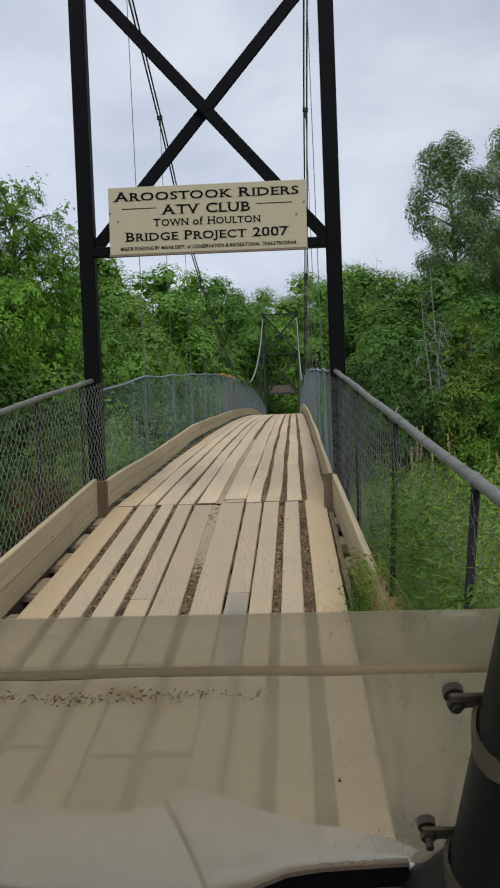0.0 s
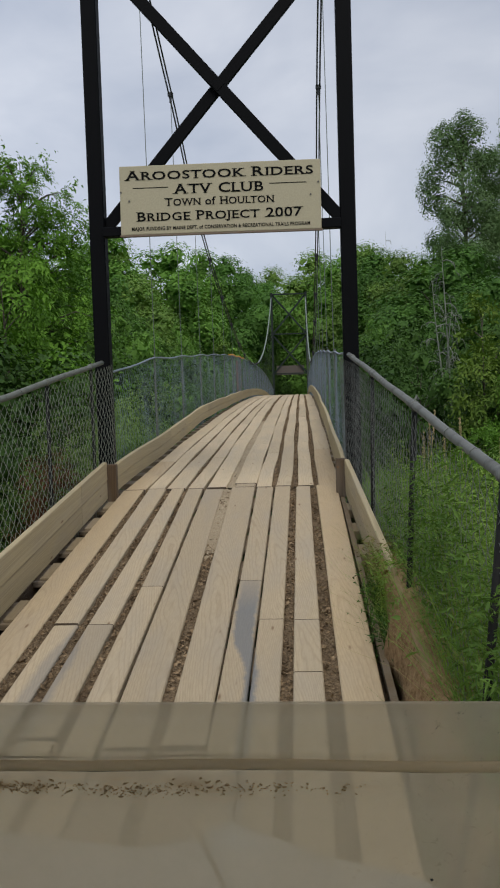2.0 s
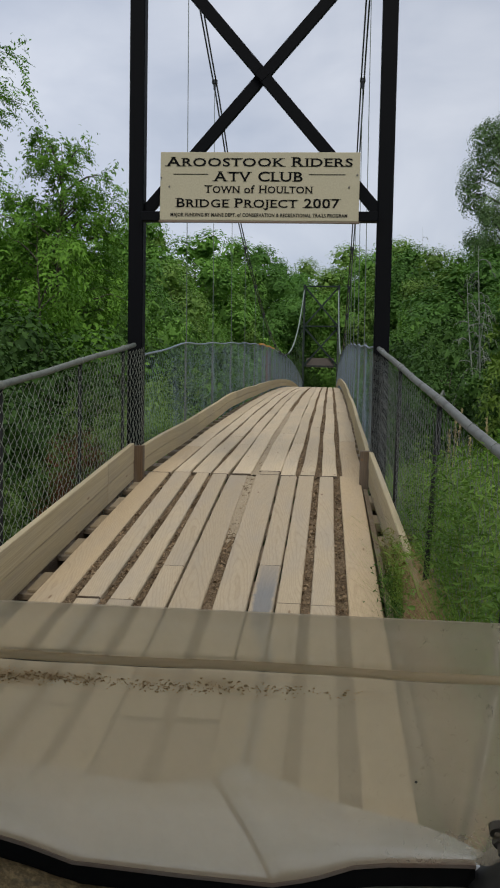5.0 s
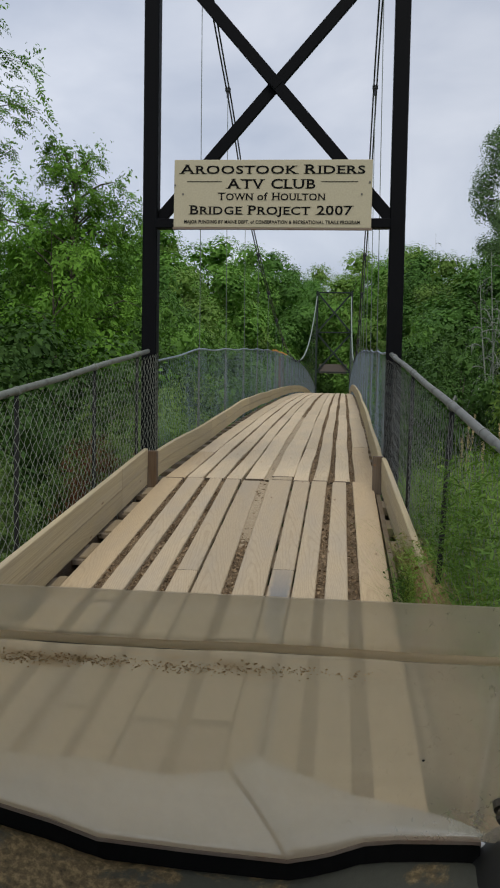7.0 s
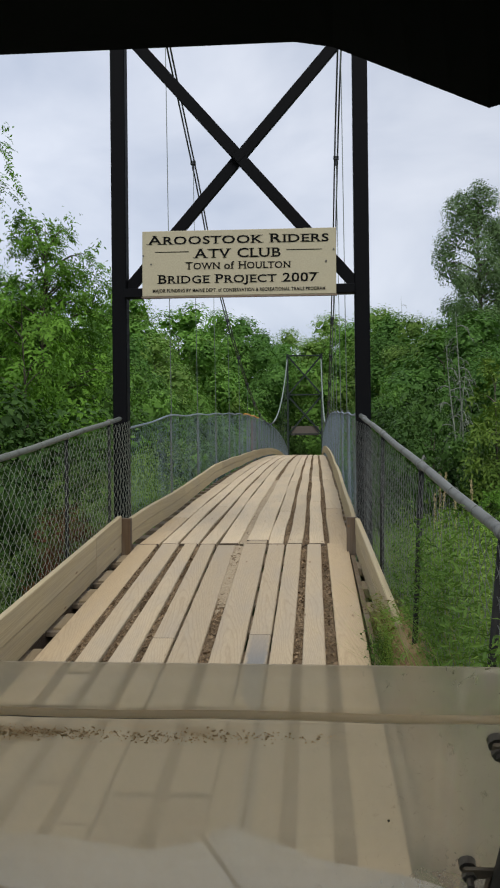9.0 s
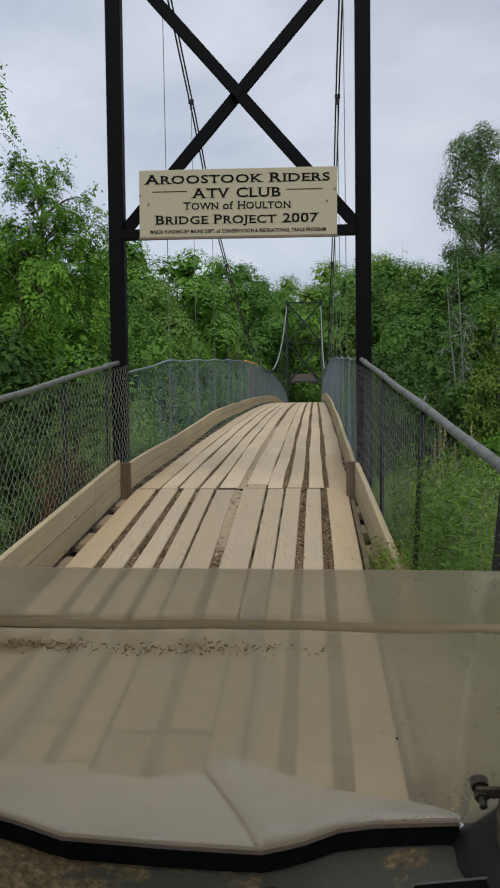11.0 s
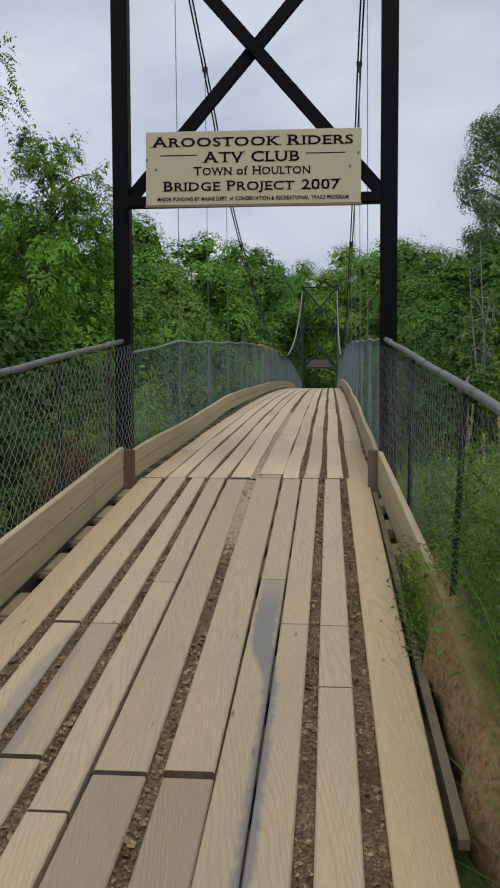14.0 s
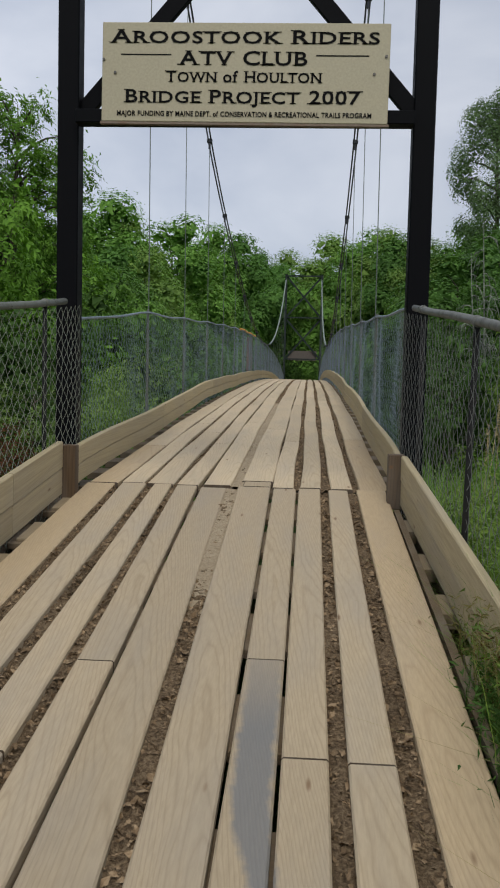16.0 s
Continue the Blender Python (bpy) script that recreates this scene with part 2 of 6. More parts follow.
def cowl_material():
    """Grey moulded plastic with patches of caked, cracked mud."""
    b = Nodes("muddy_grey_cowl")
    v = b.coords((1, 1, 1))
    n1 = b.noise(v, 9.0, 7, 0.68, 0.5)
    n2 = b.noise(v, 150.0, 4, 0.7)
    grey = b.mix(n2, (0.075, 0.08, 0.066), (0.12, 0.125, 0.105))
    mud = b.ramp(n2, [(0.3, (0.085, 0.066, 0.038)), (0.5, (0.23, 0.175, 0.095)), (0.66, (0.46, 0.35, 0.19))])
    place = b.n("ShaderNodeSeparateXYZ", Vector=v)
    swept = b.n("ShaderNodeMapRange", Value=place.outputs["X"])
    swept.inputs["From Min"].default_value, swept.inputs["From Max"].default_value = 0.50, 0.64
    swept.inputs["To Min"].default_value, swept.inputs["To Max"].default_value = -0.05, 0.13
    caked = b.math("SUBTRACT", n1, swept.outputs[0])
    col = b.mix(b.ramp(caked, [(0.47, (0, 0, 0)), (0.53, (1, 1, 1))]), grey, mud)
    h = b.math("ADD", b.math("MULTIPLY", n1, 0.7), b.math("MULTIPLY", n2, 0.3))
    return b.done(b.principled(col, 0.6, 0, b.bump(h, 0.5, 0.004), 0.35))


STEEL = metal_material("black_painted_steel", (0.003, 0.0034, 0.0045), 0.55, 0.0, 0.2, (0.008, 0.0075, 0.0075), 0.07)
STEEL_FAR = metal_material("dark_green_painted_steel", (0.016, 0.026, 0.024), 0.6, 0.0, 0.3, (0.03, 0.028, 0.022), 0.25)
GALV = metal_material("galvanised_pipe", (0.15, 0.162, 0.138), 0.66, 0.1, 0.8, (0.05, 0.052, 0.042))
GALV_DULL = metal_material("dull_grey_pipe", (0.155, 0.162, 0.150), 0.6, 0.15, 0.85, (0.055, 0.055, 0.048))
POST_DARK = metal_material("weathered_fence_post", (0.014, 0.014, 0.013), 0.7, 0.0, 0.3, (0.03, 0.025, 0.02), 0.2)
WIRE = metal_material("galvanised_wire", (0.245, 0.305, 0.36), 0.55, 0.3, 0.3, (0.16, 0.15, 0.14))
WIRE_GREEN = metal_material("lichen_grey_wire", (0.28, 0.305, 0.25), 0.6, 0.1, 0.4, (0.13, 0.125, 0.09))
WIRE_OLD = metal_material("dull_galvanised_wire", (0.20, 0.21, 0.20), 0.6, 0.35, 0.4, (0.11, 0.09, 0.07))
CABLE = metal_material("steel_rope", (0.05, 0.054, 0.062), 0.5, 0.5, 0.2)
HANGER_GREY = metal_material("galvanised_hanger", (0.135, 0.165, 0.145), 0.6, 0.2, 0.2)
SLEEVE = metal_material("pale_cable_sleeve", (0.20, 0.25, 0.215), 0.6, 0.0, 0.2)
BRACKET = metal_material("weathered_bracket", (0.22, 0.18, 0.13), 0.5, 0.6, 0.5)
BOLT = metal_material("worn_bolt", (0.14, 0.13, 0.115), 0.4, 0.7, 0.3)
RUBBER = metal_material("black_rubber", (0.014, 0.014, 0.014), 0.75, 0.0, 0.3, (0.05, 0.042, 0.034))
PLASTIC = metal_material("black_textured_plastic", (0.018, 0.019, 0.018), 0.6, 0.0, 0.35, (0.045, 0.038, 0.03))
PLASTIC_GREEN = metal_material("dark_green_plastic", (0.022, 0.03, 0.02), 0.5, 0.0, 0.3, (0.06, 0.05, 0.035))
ROOF_BLACK = metal_material("matt_black_roof", (0.006, 0.006, 0.006), 0.85, 0.0, spec=0.1)
COWL = cowl_material()
CAP = metal_material("dark_grey_plastic_cap", (0.03, 0.034, 0.031), 0.35, 0.0, 0.3, (0.07, 0.065, 0.05))
# brown for lines that stand for the shade in creases
SHADE_LINE = metal_material("crease_shade", (0.13, 0.115, 0.095), 0.8, 0.0, 0.3, (0.22, 0.19, 0.15))
HOOD = metal_material("light_grey_hood", (0.60, 0.62, 0.63), 0.2, 0.0, 0.25, (0.48, 0.475, 0.45), 0.9)
BODY = metal_material("light_grey_body", (0.52, 0.52, 0.50), 0.4, 0.0, 0.4, (0.30, 0.25, 0.18))
SEAT = metal_material("dark_seat_vinyl", (0.03, 0.03, 0.032), 0.55, 0.0)
ORANGE = metal_material("orange_tape", (0.65, 0.30, 0.03), 0.6, 0.0)
RED = metal_material("red_band", (0.50, 0.07, 0.03), 0.5, 0.0, 0.3, (0.30, 0.12, 0.07))
SPOT = metal_material("grime_spot", (0.075, 0.07, 0.055), 0.9, 0.0)
PAPER = metal_material("worn_white_sticker", (0.52, 0.51, 0.47), 0.5, 0.0, 0.5, (0.33, 0.29, 0.22))
INK = metal_material("black_ink", (0.006, 0.006, 0.006), 0.8, 0.0, spec=0.1)
INK_GREY = metal_material("faded_ink", (0.14, 0.13, 0.12), 0.6, 0.0)
SIGN = metal_material("cream_sign_board", (0.405, 0.365, 0.25), 0.45, 0.0, 0.18, (0.44, 0.38, 0.25))
SIGN_BACK = metal_material("weathered_sign_back", (0.20, 0.155, 0.12), 0.8, 0.0, 0.4)
SIGN_FAR = metal_material("grey_brown_sign_back", (0.115, 0.098, 0.085), 0.85, 0.0, 0.4, (0.08, 0.068, 0.058))
FAR_POST = metal_material("rusty_stay", (0.20, 0.13, 0.10), 0.8, 0.0, 0.4)


def leaf_material(name, a, c, trans=0.25, patchy=0.8):
    """Leaves: two greens, varied leaf by leaf and in broad patches, with light passing through."""
    b = Nodes(name)
    geo = b.n("ShaderNodeNewGeometry")
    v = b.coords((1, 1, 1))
    # broad patches tone clump light and shade into the leaf colour
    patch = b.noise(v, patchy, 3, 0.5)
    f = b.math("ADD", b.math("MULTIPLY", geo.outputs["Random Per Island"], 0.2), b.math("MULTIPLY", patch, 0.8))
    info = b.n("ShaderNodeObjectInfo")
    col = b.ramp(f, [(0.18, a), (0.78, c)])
    tone = b.n("ShaderNodeMapRange", Value=info.outputs["Random"])
    tone.inputs["To Min"].default_value, tone.inputs["To Max"].default_value = 0.78, 1.2
    col = b.mix(1.0, col, b.n("ShaderNodeCombineXYZ", X=tone.outputs[0], Y=tone.outputs[0], Z=tone.outputs[0]).outputs[0], "MULTIPLY")
    p = b.principled(col, 0.6, 0, None, 0.12)
    tr = b.n("ShaderNodeBsdfTranslucent", Color=b.mix(1.0, col, (1.0, 1.15, 0.55), "MULTIPLY")).outputs[0]
    mx = b.n("ShaderNodeMixShader", Fac=trans)
    b.t.links.new(p, mx.inputs[1])
    b.t.links.new(tr, mx.inputs[2])
    return b.done(mx.outputs[0])


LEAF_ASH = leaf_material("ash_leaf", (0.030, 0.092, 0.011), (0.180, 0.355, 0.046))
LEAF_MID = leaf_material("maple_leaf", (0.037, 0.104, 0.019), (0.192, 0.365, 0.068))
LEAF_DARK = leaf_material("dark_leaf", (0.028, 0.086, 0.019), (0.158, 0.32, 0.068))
# leaf green darkened so it carries the deep shade inside thickets
LEAF_DARK_SHADE = leaf_material("shade_dark_leaf", (0.013, 0.038, 0.009), (0.080, 0.160, 0.033), 0.16)
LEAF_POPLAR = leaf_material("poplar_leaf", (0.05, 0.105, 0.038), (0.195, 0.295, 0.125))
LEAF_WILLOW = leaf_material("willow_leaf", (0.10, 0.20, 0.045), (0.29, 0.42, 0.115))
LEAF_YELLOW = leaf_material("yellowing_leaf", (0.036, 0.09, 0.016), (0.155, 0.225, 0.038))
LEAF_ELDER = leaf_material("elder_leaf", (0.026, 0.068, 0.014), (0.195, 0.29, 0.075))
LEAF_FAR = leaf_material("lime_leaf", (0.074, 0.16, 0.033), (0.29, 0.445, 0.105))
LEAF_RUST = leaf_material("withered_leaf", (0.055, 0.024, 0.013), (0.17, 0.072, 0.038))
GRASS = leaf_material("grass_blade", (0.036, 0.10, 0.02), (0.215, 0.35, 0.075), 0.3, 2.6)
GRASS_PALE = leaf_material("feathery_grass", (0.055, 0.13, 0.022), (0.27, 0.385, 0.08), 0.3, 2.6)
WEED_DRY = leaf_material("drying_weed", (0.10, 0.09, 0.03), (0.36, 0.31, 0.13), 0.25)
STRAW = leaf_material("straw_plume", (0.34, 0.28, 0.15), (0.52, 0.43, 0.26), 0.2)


def bark_material(name, a, c):
    b = Nodes(name)
    v = b.coords((9, 9, 1.6))
    n1 = b.noise(v, 3.0, 5, 0.65, 0.5)
    col = b.ramp(n1, [(0.35, a), (0.65, c)])
    return b.done(b.principled(col, 0.9, 0, b.bump(n1, 0.8, 0.02), 0.15))


BARK = bark_material("bark", (0.045, 0.038, 0.03), (0.14, 0.125, 0.10))
BARK_DEAD = bark_material("dead_bark", (0.125, 0.145, 0.115), (0.25, 0.28, 0.23))


def pane_material(name, dust):
    """Scuffed acrylic with a film of dried dust: part clear, part scattering, with a faint gloss."""
    b = Nodes(name)
    v = b.coords((1, 1, 1))
    n1 = b.noise(v, 5.0, 5, 0.6)
    n2 = b.noise(b.coords((60, 60, 12)), 1.0, 4, 0.65)
    film = b.math("ADD", b.math("MULTIPLY", n1, 0.14), b.math("MULTIPLY", n2, 0.08))
    sep = b.n("ShaderNodeSeparateXYZ", Vector=v)
    off = b.math("SUBTRACT", sep.outputs["Z"], 0.6785)
    line = b.math("SUBTRACT", 1.0, b.math("MULTIPLY", b.math("ABSOLUTE", off), 75.0))
    blot = b.ramp(b.noise(b.coords((34, 34, 110)), 1.0, 4, 0.65), [(0.42, (0, 0, 0)), (0.62, (1, 1, 1))])
    fade = b.n("ShaderNodeMapRange", Value=sep.outputs["X"])
    fade.inputs["From Min"].default_value, fade.inputs["From Max"].default_value = 0.78, 0.55
    smear = b.math("MULTIPLY", b.math("MULTIPLY", b.math("MAXIMUM", line, 0.0), b.math("MULTIPLY", blot, 0.45)), fade.outputs[0])
    film = b.math("ADD", film, smear)
    low = b.n("ShaderNodeMapRange", Value=sep.outputs["Z"])
    low.inputs["From Min"].default_value, low.inputs["From Max"].default_value = 0.71, 0.66
    low.inputs["To Min"].default_value, low.inputs["To Max"].default_value = 0.0, 0.14
    clean = b.n("ShaderNodeMapRange", Value=sep.outputs["X"])
    clean.inputs["From Min"].default_value, clean.inputs["From Max"].default_value = 0.68, 0.80
    clean.inputs["To Min"].default_value, clean.inputs["To Max"].default_value = 0.0, -0.14
    drips = b.ramp(b.noise(b.coords((120, 120, 50)), 1.0, 5, 0.7, 0.8), [(0.60, (0, 0, 0)), (0.72, (0.25, 0.25, 0.25))])
    side = b.math("MULTIPLY", b.math("MULTIPLY", clean.outputs[0], -5.2), drips)
    rim = b.n("ShaderNodeMapRange", Value=sep.outputs["Z"])
    rim.inputs["From Min"].default_value, rim.inputs["From Max"].default_value = 0.59, 0.55
    rim.inputs["To Min"].default_value, rim.inputs["To Max"].default_value = 0.0, -0.17
    fac = b.math("ADD", b.math("ADD", b.math("ADD", film, b.math("ADD", low.outputs[0], rim.outputs[0])), b.math("SUBTRACT", clean.outputs[0], side)), dust)
    dcol = b.mix(b.math("MINIMUM", b.math("MULTIPLY", smear, 3.0), 1.0), (0.82, 0.695, 0.505), (0.56, 0.42, 0.26))
    dif = b.n("ShaderNodeBsdfDiffuse", Color=dcol).outputs[0]
    tra = b.n("ShaderNodeBsdfTranslucent", Color=dcol).outputs[0]
    dust = b.n("ShaderNodeMixShader", Fac=0.62)
    b.t.links.new(dif, dust.inputs[1])
    b.t.links.new(tra, dust.inputs[2])
    clear = b.n("ShaderNodeBsdfTransparent", Color=(0.86, 0.85, 0.81, 1)).outputs[0]
    mx = b.n("ShaderNodeMixShader", Fac=fac)
    b.t.links.new(clear, mx.inputs[1])
    b.t.links.new(dust.outputs[0], mx.inputs[2])
    gl = b.n("ShaderNodeBsdfGlossy", Color=(1, 1, 1, 1), Roughness=0.12).outputs[0]
    g2 = b.n("ShaderNodeMixShader", Fac=0.012)
    b.t.links.new(mx.outputs[0], g2.inputs[1])
    b.t.links.new(gl, g2.inputs[2])
    return b.done(g2.outputs[0])


PANE = pane_material("dusty_acrylic", 0.35)
# a thicker film that also paints in the fold's light band
FOLD = pane_material("dusty_lit_fold", 0.66)


# ---- mesh helpers ----
def thing(name, label, category, group="", kind="", at=(0, 0, 0)):
    ob = new(name)
    ob.location = at
    ob.empty_display_size = 0.2
    return tagged(ob, label, category, group, kind)


def link(name, me, material, parent=None, label="", kind=""):
    ob = new(name, me)
    if material and not me.materials:
        me.materials.append(material)
    if parent is not None:
        ob.parent = parent
        ob.location = -Vector(parent.location) if parent.parent is None else (0, 0, 0)
    return tagged(ob, label, kind=kind)


def smooth(me, on=True):
    me.polygons.foreach_set("use_smooth", [on] * len(me.polygons))
    return me


def part(name, bm, material, parent, label="", kind="", soft=False):
    """Links a bmesh as one mesh object, in world coordinates, under a thing or a part."""
    me = bpy.data.meshes.new(name)
    bm.to_mesh(me)
    bm.free()
    if soft:
        smooth(me)
    return link(name, me, material, parent, label, kind)


def box_bm(size, at=(0, 0, 0), turn=None, bevel=0.0, bm=None):
    """A box with softened edges."""
    own = bm is None
    bm = bm or bmesh.new()
    m = Matrix.Translation(at) @ (turn.to_4x4() if turn is not None else Matrix.Identity(4)) @ Matrix.Diagonal((*size, 1))
    got = bmesh.ops.create_cube(bm, size=1.0, matrix=m)
    if bevel:
        edges = list({e for v in got["verts"] for e in v.link_edges})
        bmesh.ops.bevel(bm, geom=edges, offset=bevel, segments=1, affect="EDGES", profile=0.5)
    return bm


def beam_bm(a, c, w, d, bevel=0.0, up=(0, 0, 1), bm=None):
    """A bar of rectangular section from a to c."""
    a, c = Vector(a), Vector(c)
    y = (c - a).normalized()
    x = y.cross(Vector(up)).normalized()
    z = x.cross(y)
    turn = Matrix((x, y, z)).transposed()
    return box_bm((w, (c - a).length, d), (a + c) / 2, turn, bevel, bm)


def tube_bm(points, radius, sides=8, bm=None, closed_ends=True):
    """A round bar along a line of points; radius one number or one for each point."""
    bm = bm or bmesh.new()
    pts = [Vector(p) for p in points]
    rad = radius if isinstance(radius, (list, tuple)) else [radius] * len(pts)
    rings = []
    side = None
    for i, p in enumerate(pts):
        t = (pts[min(i + 1, len(pts) - 1)] - pts[max(i - 1, 0)]).normalized()
        if side is None:
            side = t.cross(Vector((0, 0, 1)) if abs(t.z) < 0.9 else Vector((1, 0, 0))).normalized()
        side = (side - t * side.dot(t)).normalized()
        up = t.cross(side)
        rings.append([bm.verts.new(p + rad[i] * (math.cos(k * math.tau / sides) * side + math.sin(k * math.tau / sides) * up)) for k in range(sides)])
    for r0, r1 in zip(rings, rings[1:]):
        for k in range(sides):
            bm.faces.new((r0[k], r0[(k + 1) % sides], r1[(k + 1) % sides], r1[k]))
    if closed_ends:
        bm.faces.new(rings[0][::-1])
        bm.faces.new(rings[-1])
    return bm


def raw_mesh(name, verts, faces):
    """A mesh from arrays of places and of faces with the same number of corners each."""
    me = bpy.data.meshes.new(name)
    verts, faces = np.asarray(verts, dtype=np.float32), np.asarray(faces, dtype=np.int32)
    k = faces.shape[1]
    me.vertices.add(len(verts))
    me.vertices.foreach_set("co", verts.ravel())
    me.loops.add(faces.size)
    me.loops.foreach_set("vertex_index", faces.ravel())
    me.polygons.add(len(faces))
    me.polygons.foreach_set("loop_start", np.arange(0, faces.size, k, dtype=np.int32))
    me.update(calc_edges=True)
    return me


# ---- the plan ----
JOINT = 0.055          # where the ramp meets the span
SPAN = 52.0            # from tower to tower
RAMP = 0.11            # rise of the ramp
RAMP_END = -7.25


def deck_z(y):
    """Height of the deck's walking surface along the crossing."""
    if y <= JOINT:
        return RAMP * (y - JOINT)
    s = (y - 26.0) / 26.0
    top = 0.66
    return top * (1 - s * s) if y < 26 else top - 1.1 * s * s


def ease(a, c, v):
    v = min(1.0, max(0.0, (v - a) / (c - a)))
    return v * v * (3 - 2 * v)


def ground_z(x, y):
    """The banks, the river's hollow between them and the land round about."""
    near = -0.93 - 0.25 * ease(1.5, 5, x) - 2.0 * ease(-1.8, -7, x)
    far = -1.5
    dip = -2.9
    z = near + (dip - near) * ease(0.8, 11, y) * (1 - ease(42, 51, y))
    z = z + (far - z) * ease(43, 52, y)
    z += (deck_z(y) - 0.13 - z) * ease(0.9, 1.15, x) * (1 - ease(2.2, 3.6, x)) * ease(-3.4, -4.7, y) * (1 - ease(-7.2, -8.2, y))
    z += 0.10 * noise.noise(Vector((x * 0.35, y * 0.35, 0))) * min(1, max(0.15, (abs(x) - 1.0) / 2)) if abs(x) < 40 and abs(y) < 90 else 0
    return z


# ---- ground ----
def build_ground():
    xs = [-900, -400, -180, -90, -55] + [-36 + 1.5 * i for i in range(16)] + [-12 + 0.6 * i for i in range(41)] + [13.5 + 1.5 * i for i in range(16)] + [55, 90, 180, 400, 900]
    ys = [-900, -400, -150, -60, -30] + [-18 + 0.7 * i for i in range(58)] + [23.5 + 1.5 * i for i in range(40)] + [95, 130, 200, 400, 900]
    verts = [(x, y, ground_z(x, y)) for y in ys for x in xs]
    w = len(xs)
    faces = [(j * w + i, j * w + i + 1, (j + 1) * w + i + 1, (j + 1) * w + i) for j in range(len(ys) - 1) for i in range(w - 1)]
    ob = link("ground", smooth(raw_mesh("ground", verts, faces)), GROUND)
    tagged(ob, "grassy brown soil sloping down to the river hollow", "ground", kind="structure")


build_ground()


# ---- towers ----
def build_tower(y, base, material, label):
    tower = thing("bridge_tower", label, "bridge tower", "towers of the bridge", at=(0, y, base))
    bars = []
    for x in (-1.142, 1.156):
        part("column", box_bm((0.14, 0.14, 9.2), (x, y, base + 7.75 - 4.6), bevel=0.008), material, tower)
        part("cap_plate", box_bm((0.2, 0.2, 0.02), (x, y, base + 7.77), bevel=0.004), material, tower)
    for z in (2.372, 5.02, 7.66):
        part("crossbar", box_bm((2.158, 0.12, 0.085), (0.007, y - 0.101, base + z), bevel=0.005), material, tower)
    for z0, z1 in ((2.45, 4.90), (5.09, 7.60)):
        part("brace", beam_bm((-1.075, y + 0.025, base + z0 - 0.02), (1.095, y + 0.025, base + z1), 0.108, 0.05, 0.004, up=(0, 1, 0)), material, tower)
        part("brace", beam_bm((1.095, y - 0.03, base + z0 - 0.02), (-1.075, y - 0.03, base + z1), 0.108, 0.05, 0.004, up=(0, 1, 0)), material, tower)
        part("gusset", box_bm((0.10, 0.112, 0.10), (0.01, y - 0.003, base + (z0 + z1) / 2 - 0.005), Euler((0, radians(45), 0)).to_matrix(), 0.004), material, tower)
    return tower


build_tower(0.10, 0.0, STEEL, "black painted steel tower with crossed braces standing over the deck")
build_tower(SPAN, -0.46, STEEL_FAR, "distant dark green steel tower with crossed braces")


# ---- sign ----
def text_run(chunks, gap, bold):
    """Letters of several sizes on one base line, as one flat mesh: chunks are (text, height)."""
    verts, faces, x = [], [], 0.0
    for txt, size in chunks:
        if txt == " ":
            x += gap * size
            continue
        cu = bpy.data.curves.new("letters", "FONT")
        cu.body, cu.size, cu.extrude, cu.offset, cu.resolution_u = txt, size, 0.0015, bold * size, 3
        cu.space_character = 1.08
        ob = bpy.data.objects.new("letters", cu)
        me = bpy.data.meshes.new_from_object(ob)
        n0 = len(verts)
        lo = min(v.co.x for v in me.vertices)
        hi = max(v.co.x for v in me.vertices)
        verts += [(v.co.x - lo + x, v.co.y, v.co.z) for v in me.vertices]
        faces += [tuple(n0 + i for i in p.vertices) for p in me.polygons]
        # serifs: short bars across the feet and heads of the straight strokes
        face_z = max(v.co.z for v in me.vertices)
        tall = max(v.co.y for v in me.vertices)
        flat = [(min(p.x, q.x), max(p.x, q.x), p.y) for p, q in ((me.vertices[a].co, me.vertices[b].co) for a, b in (e.vertices for e in me.edges))
                if abs(p.z - face_z) < 1e-5 and abs(q.z - face_z) < 1e-5 and abs(p.y - q.y) < 1e-4 and abs(p.x - q.x) > 0.03 * size]
        for xa, xb, yy in flat:
            foot, head = yy < 0.06 * size, yy > tall - 0.10 * size
            if size < 0.06 or not (foot or head):
                continue
            e, th = 0.085 * size, 0.05 * size
            y0, y1 = (yy, yy + th) if foot else (yy - th, yy)
            m = len(verts)
            verts += [(px - lo + x, py, face_z + 0.0003) for px, py in ((xa - e, y0), (xb + e, y0), (xb + e, y1), (xa - e, y1))]
            faces.append((m, m + 1, m + 2, m + 3))
        x += hi - lo + 0.10 * size
        bpy.data.objects.remove(ob)
        bpy.data.curves.remove(cu)
        bpy.data.meshes.remove(me)
    return verts, faces, x


def small_caps(text, big, small):
    out = []
    for w in text.split(" "):
        if out:
            out.append((" ", big))
        if w.islower() or w[0].isdigit():
            out.append((w, big if w[0].isdigit() else small * 1.15))
        else:
            out.append((w[0], big))
            if len(w) > 1:
                out.append((w[1:], small))
    return out


def sign_line(parent, chunks, width, x, z, y, bold=0.014, gap=0.32):
    words, cur = [], []
    for c in chunks + [(" ", 0.1)]:
        if c[0] == " ":
            words.append((cur, c[1]))
            cur = []
        else:
            cur.append(c)
    runs = [text_run(w, gap, bold) for w, s in words]
    total = sum(r[2] for r in runs) + sum(gap * s for w, s in words[:-1])
    k, at = width / total, 0.0
    for (verts, faces, length), (w, s) in zip(runs, words):
        me = bpy.data.meshes.new("lettering")
        me.from_pydata([(x - width / 2 + (at + vx) * k, y - vz, z + vy) for vx, vy, vz in verts], [], faces)
        link("lettering", me, INK, parent, "black painted word")
        at += length + gap * s


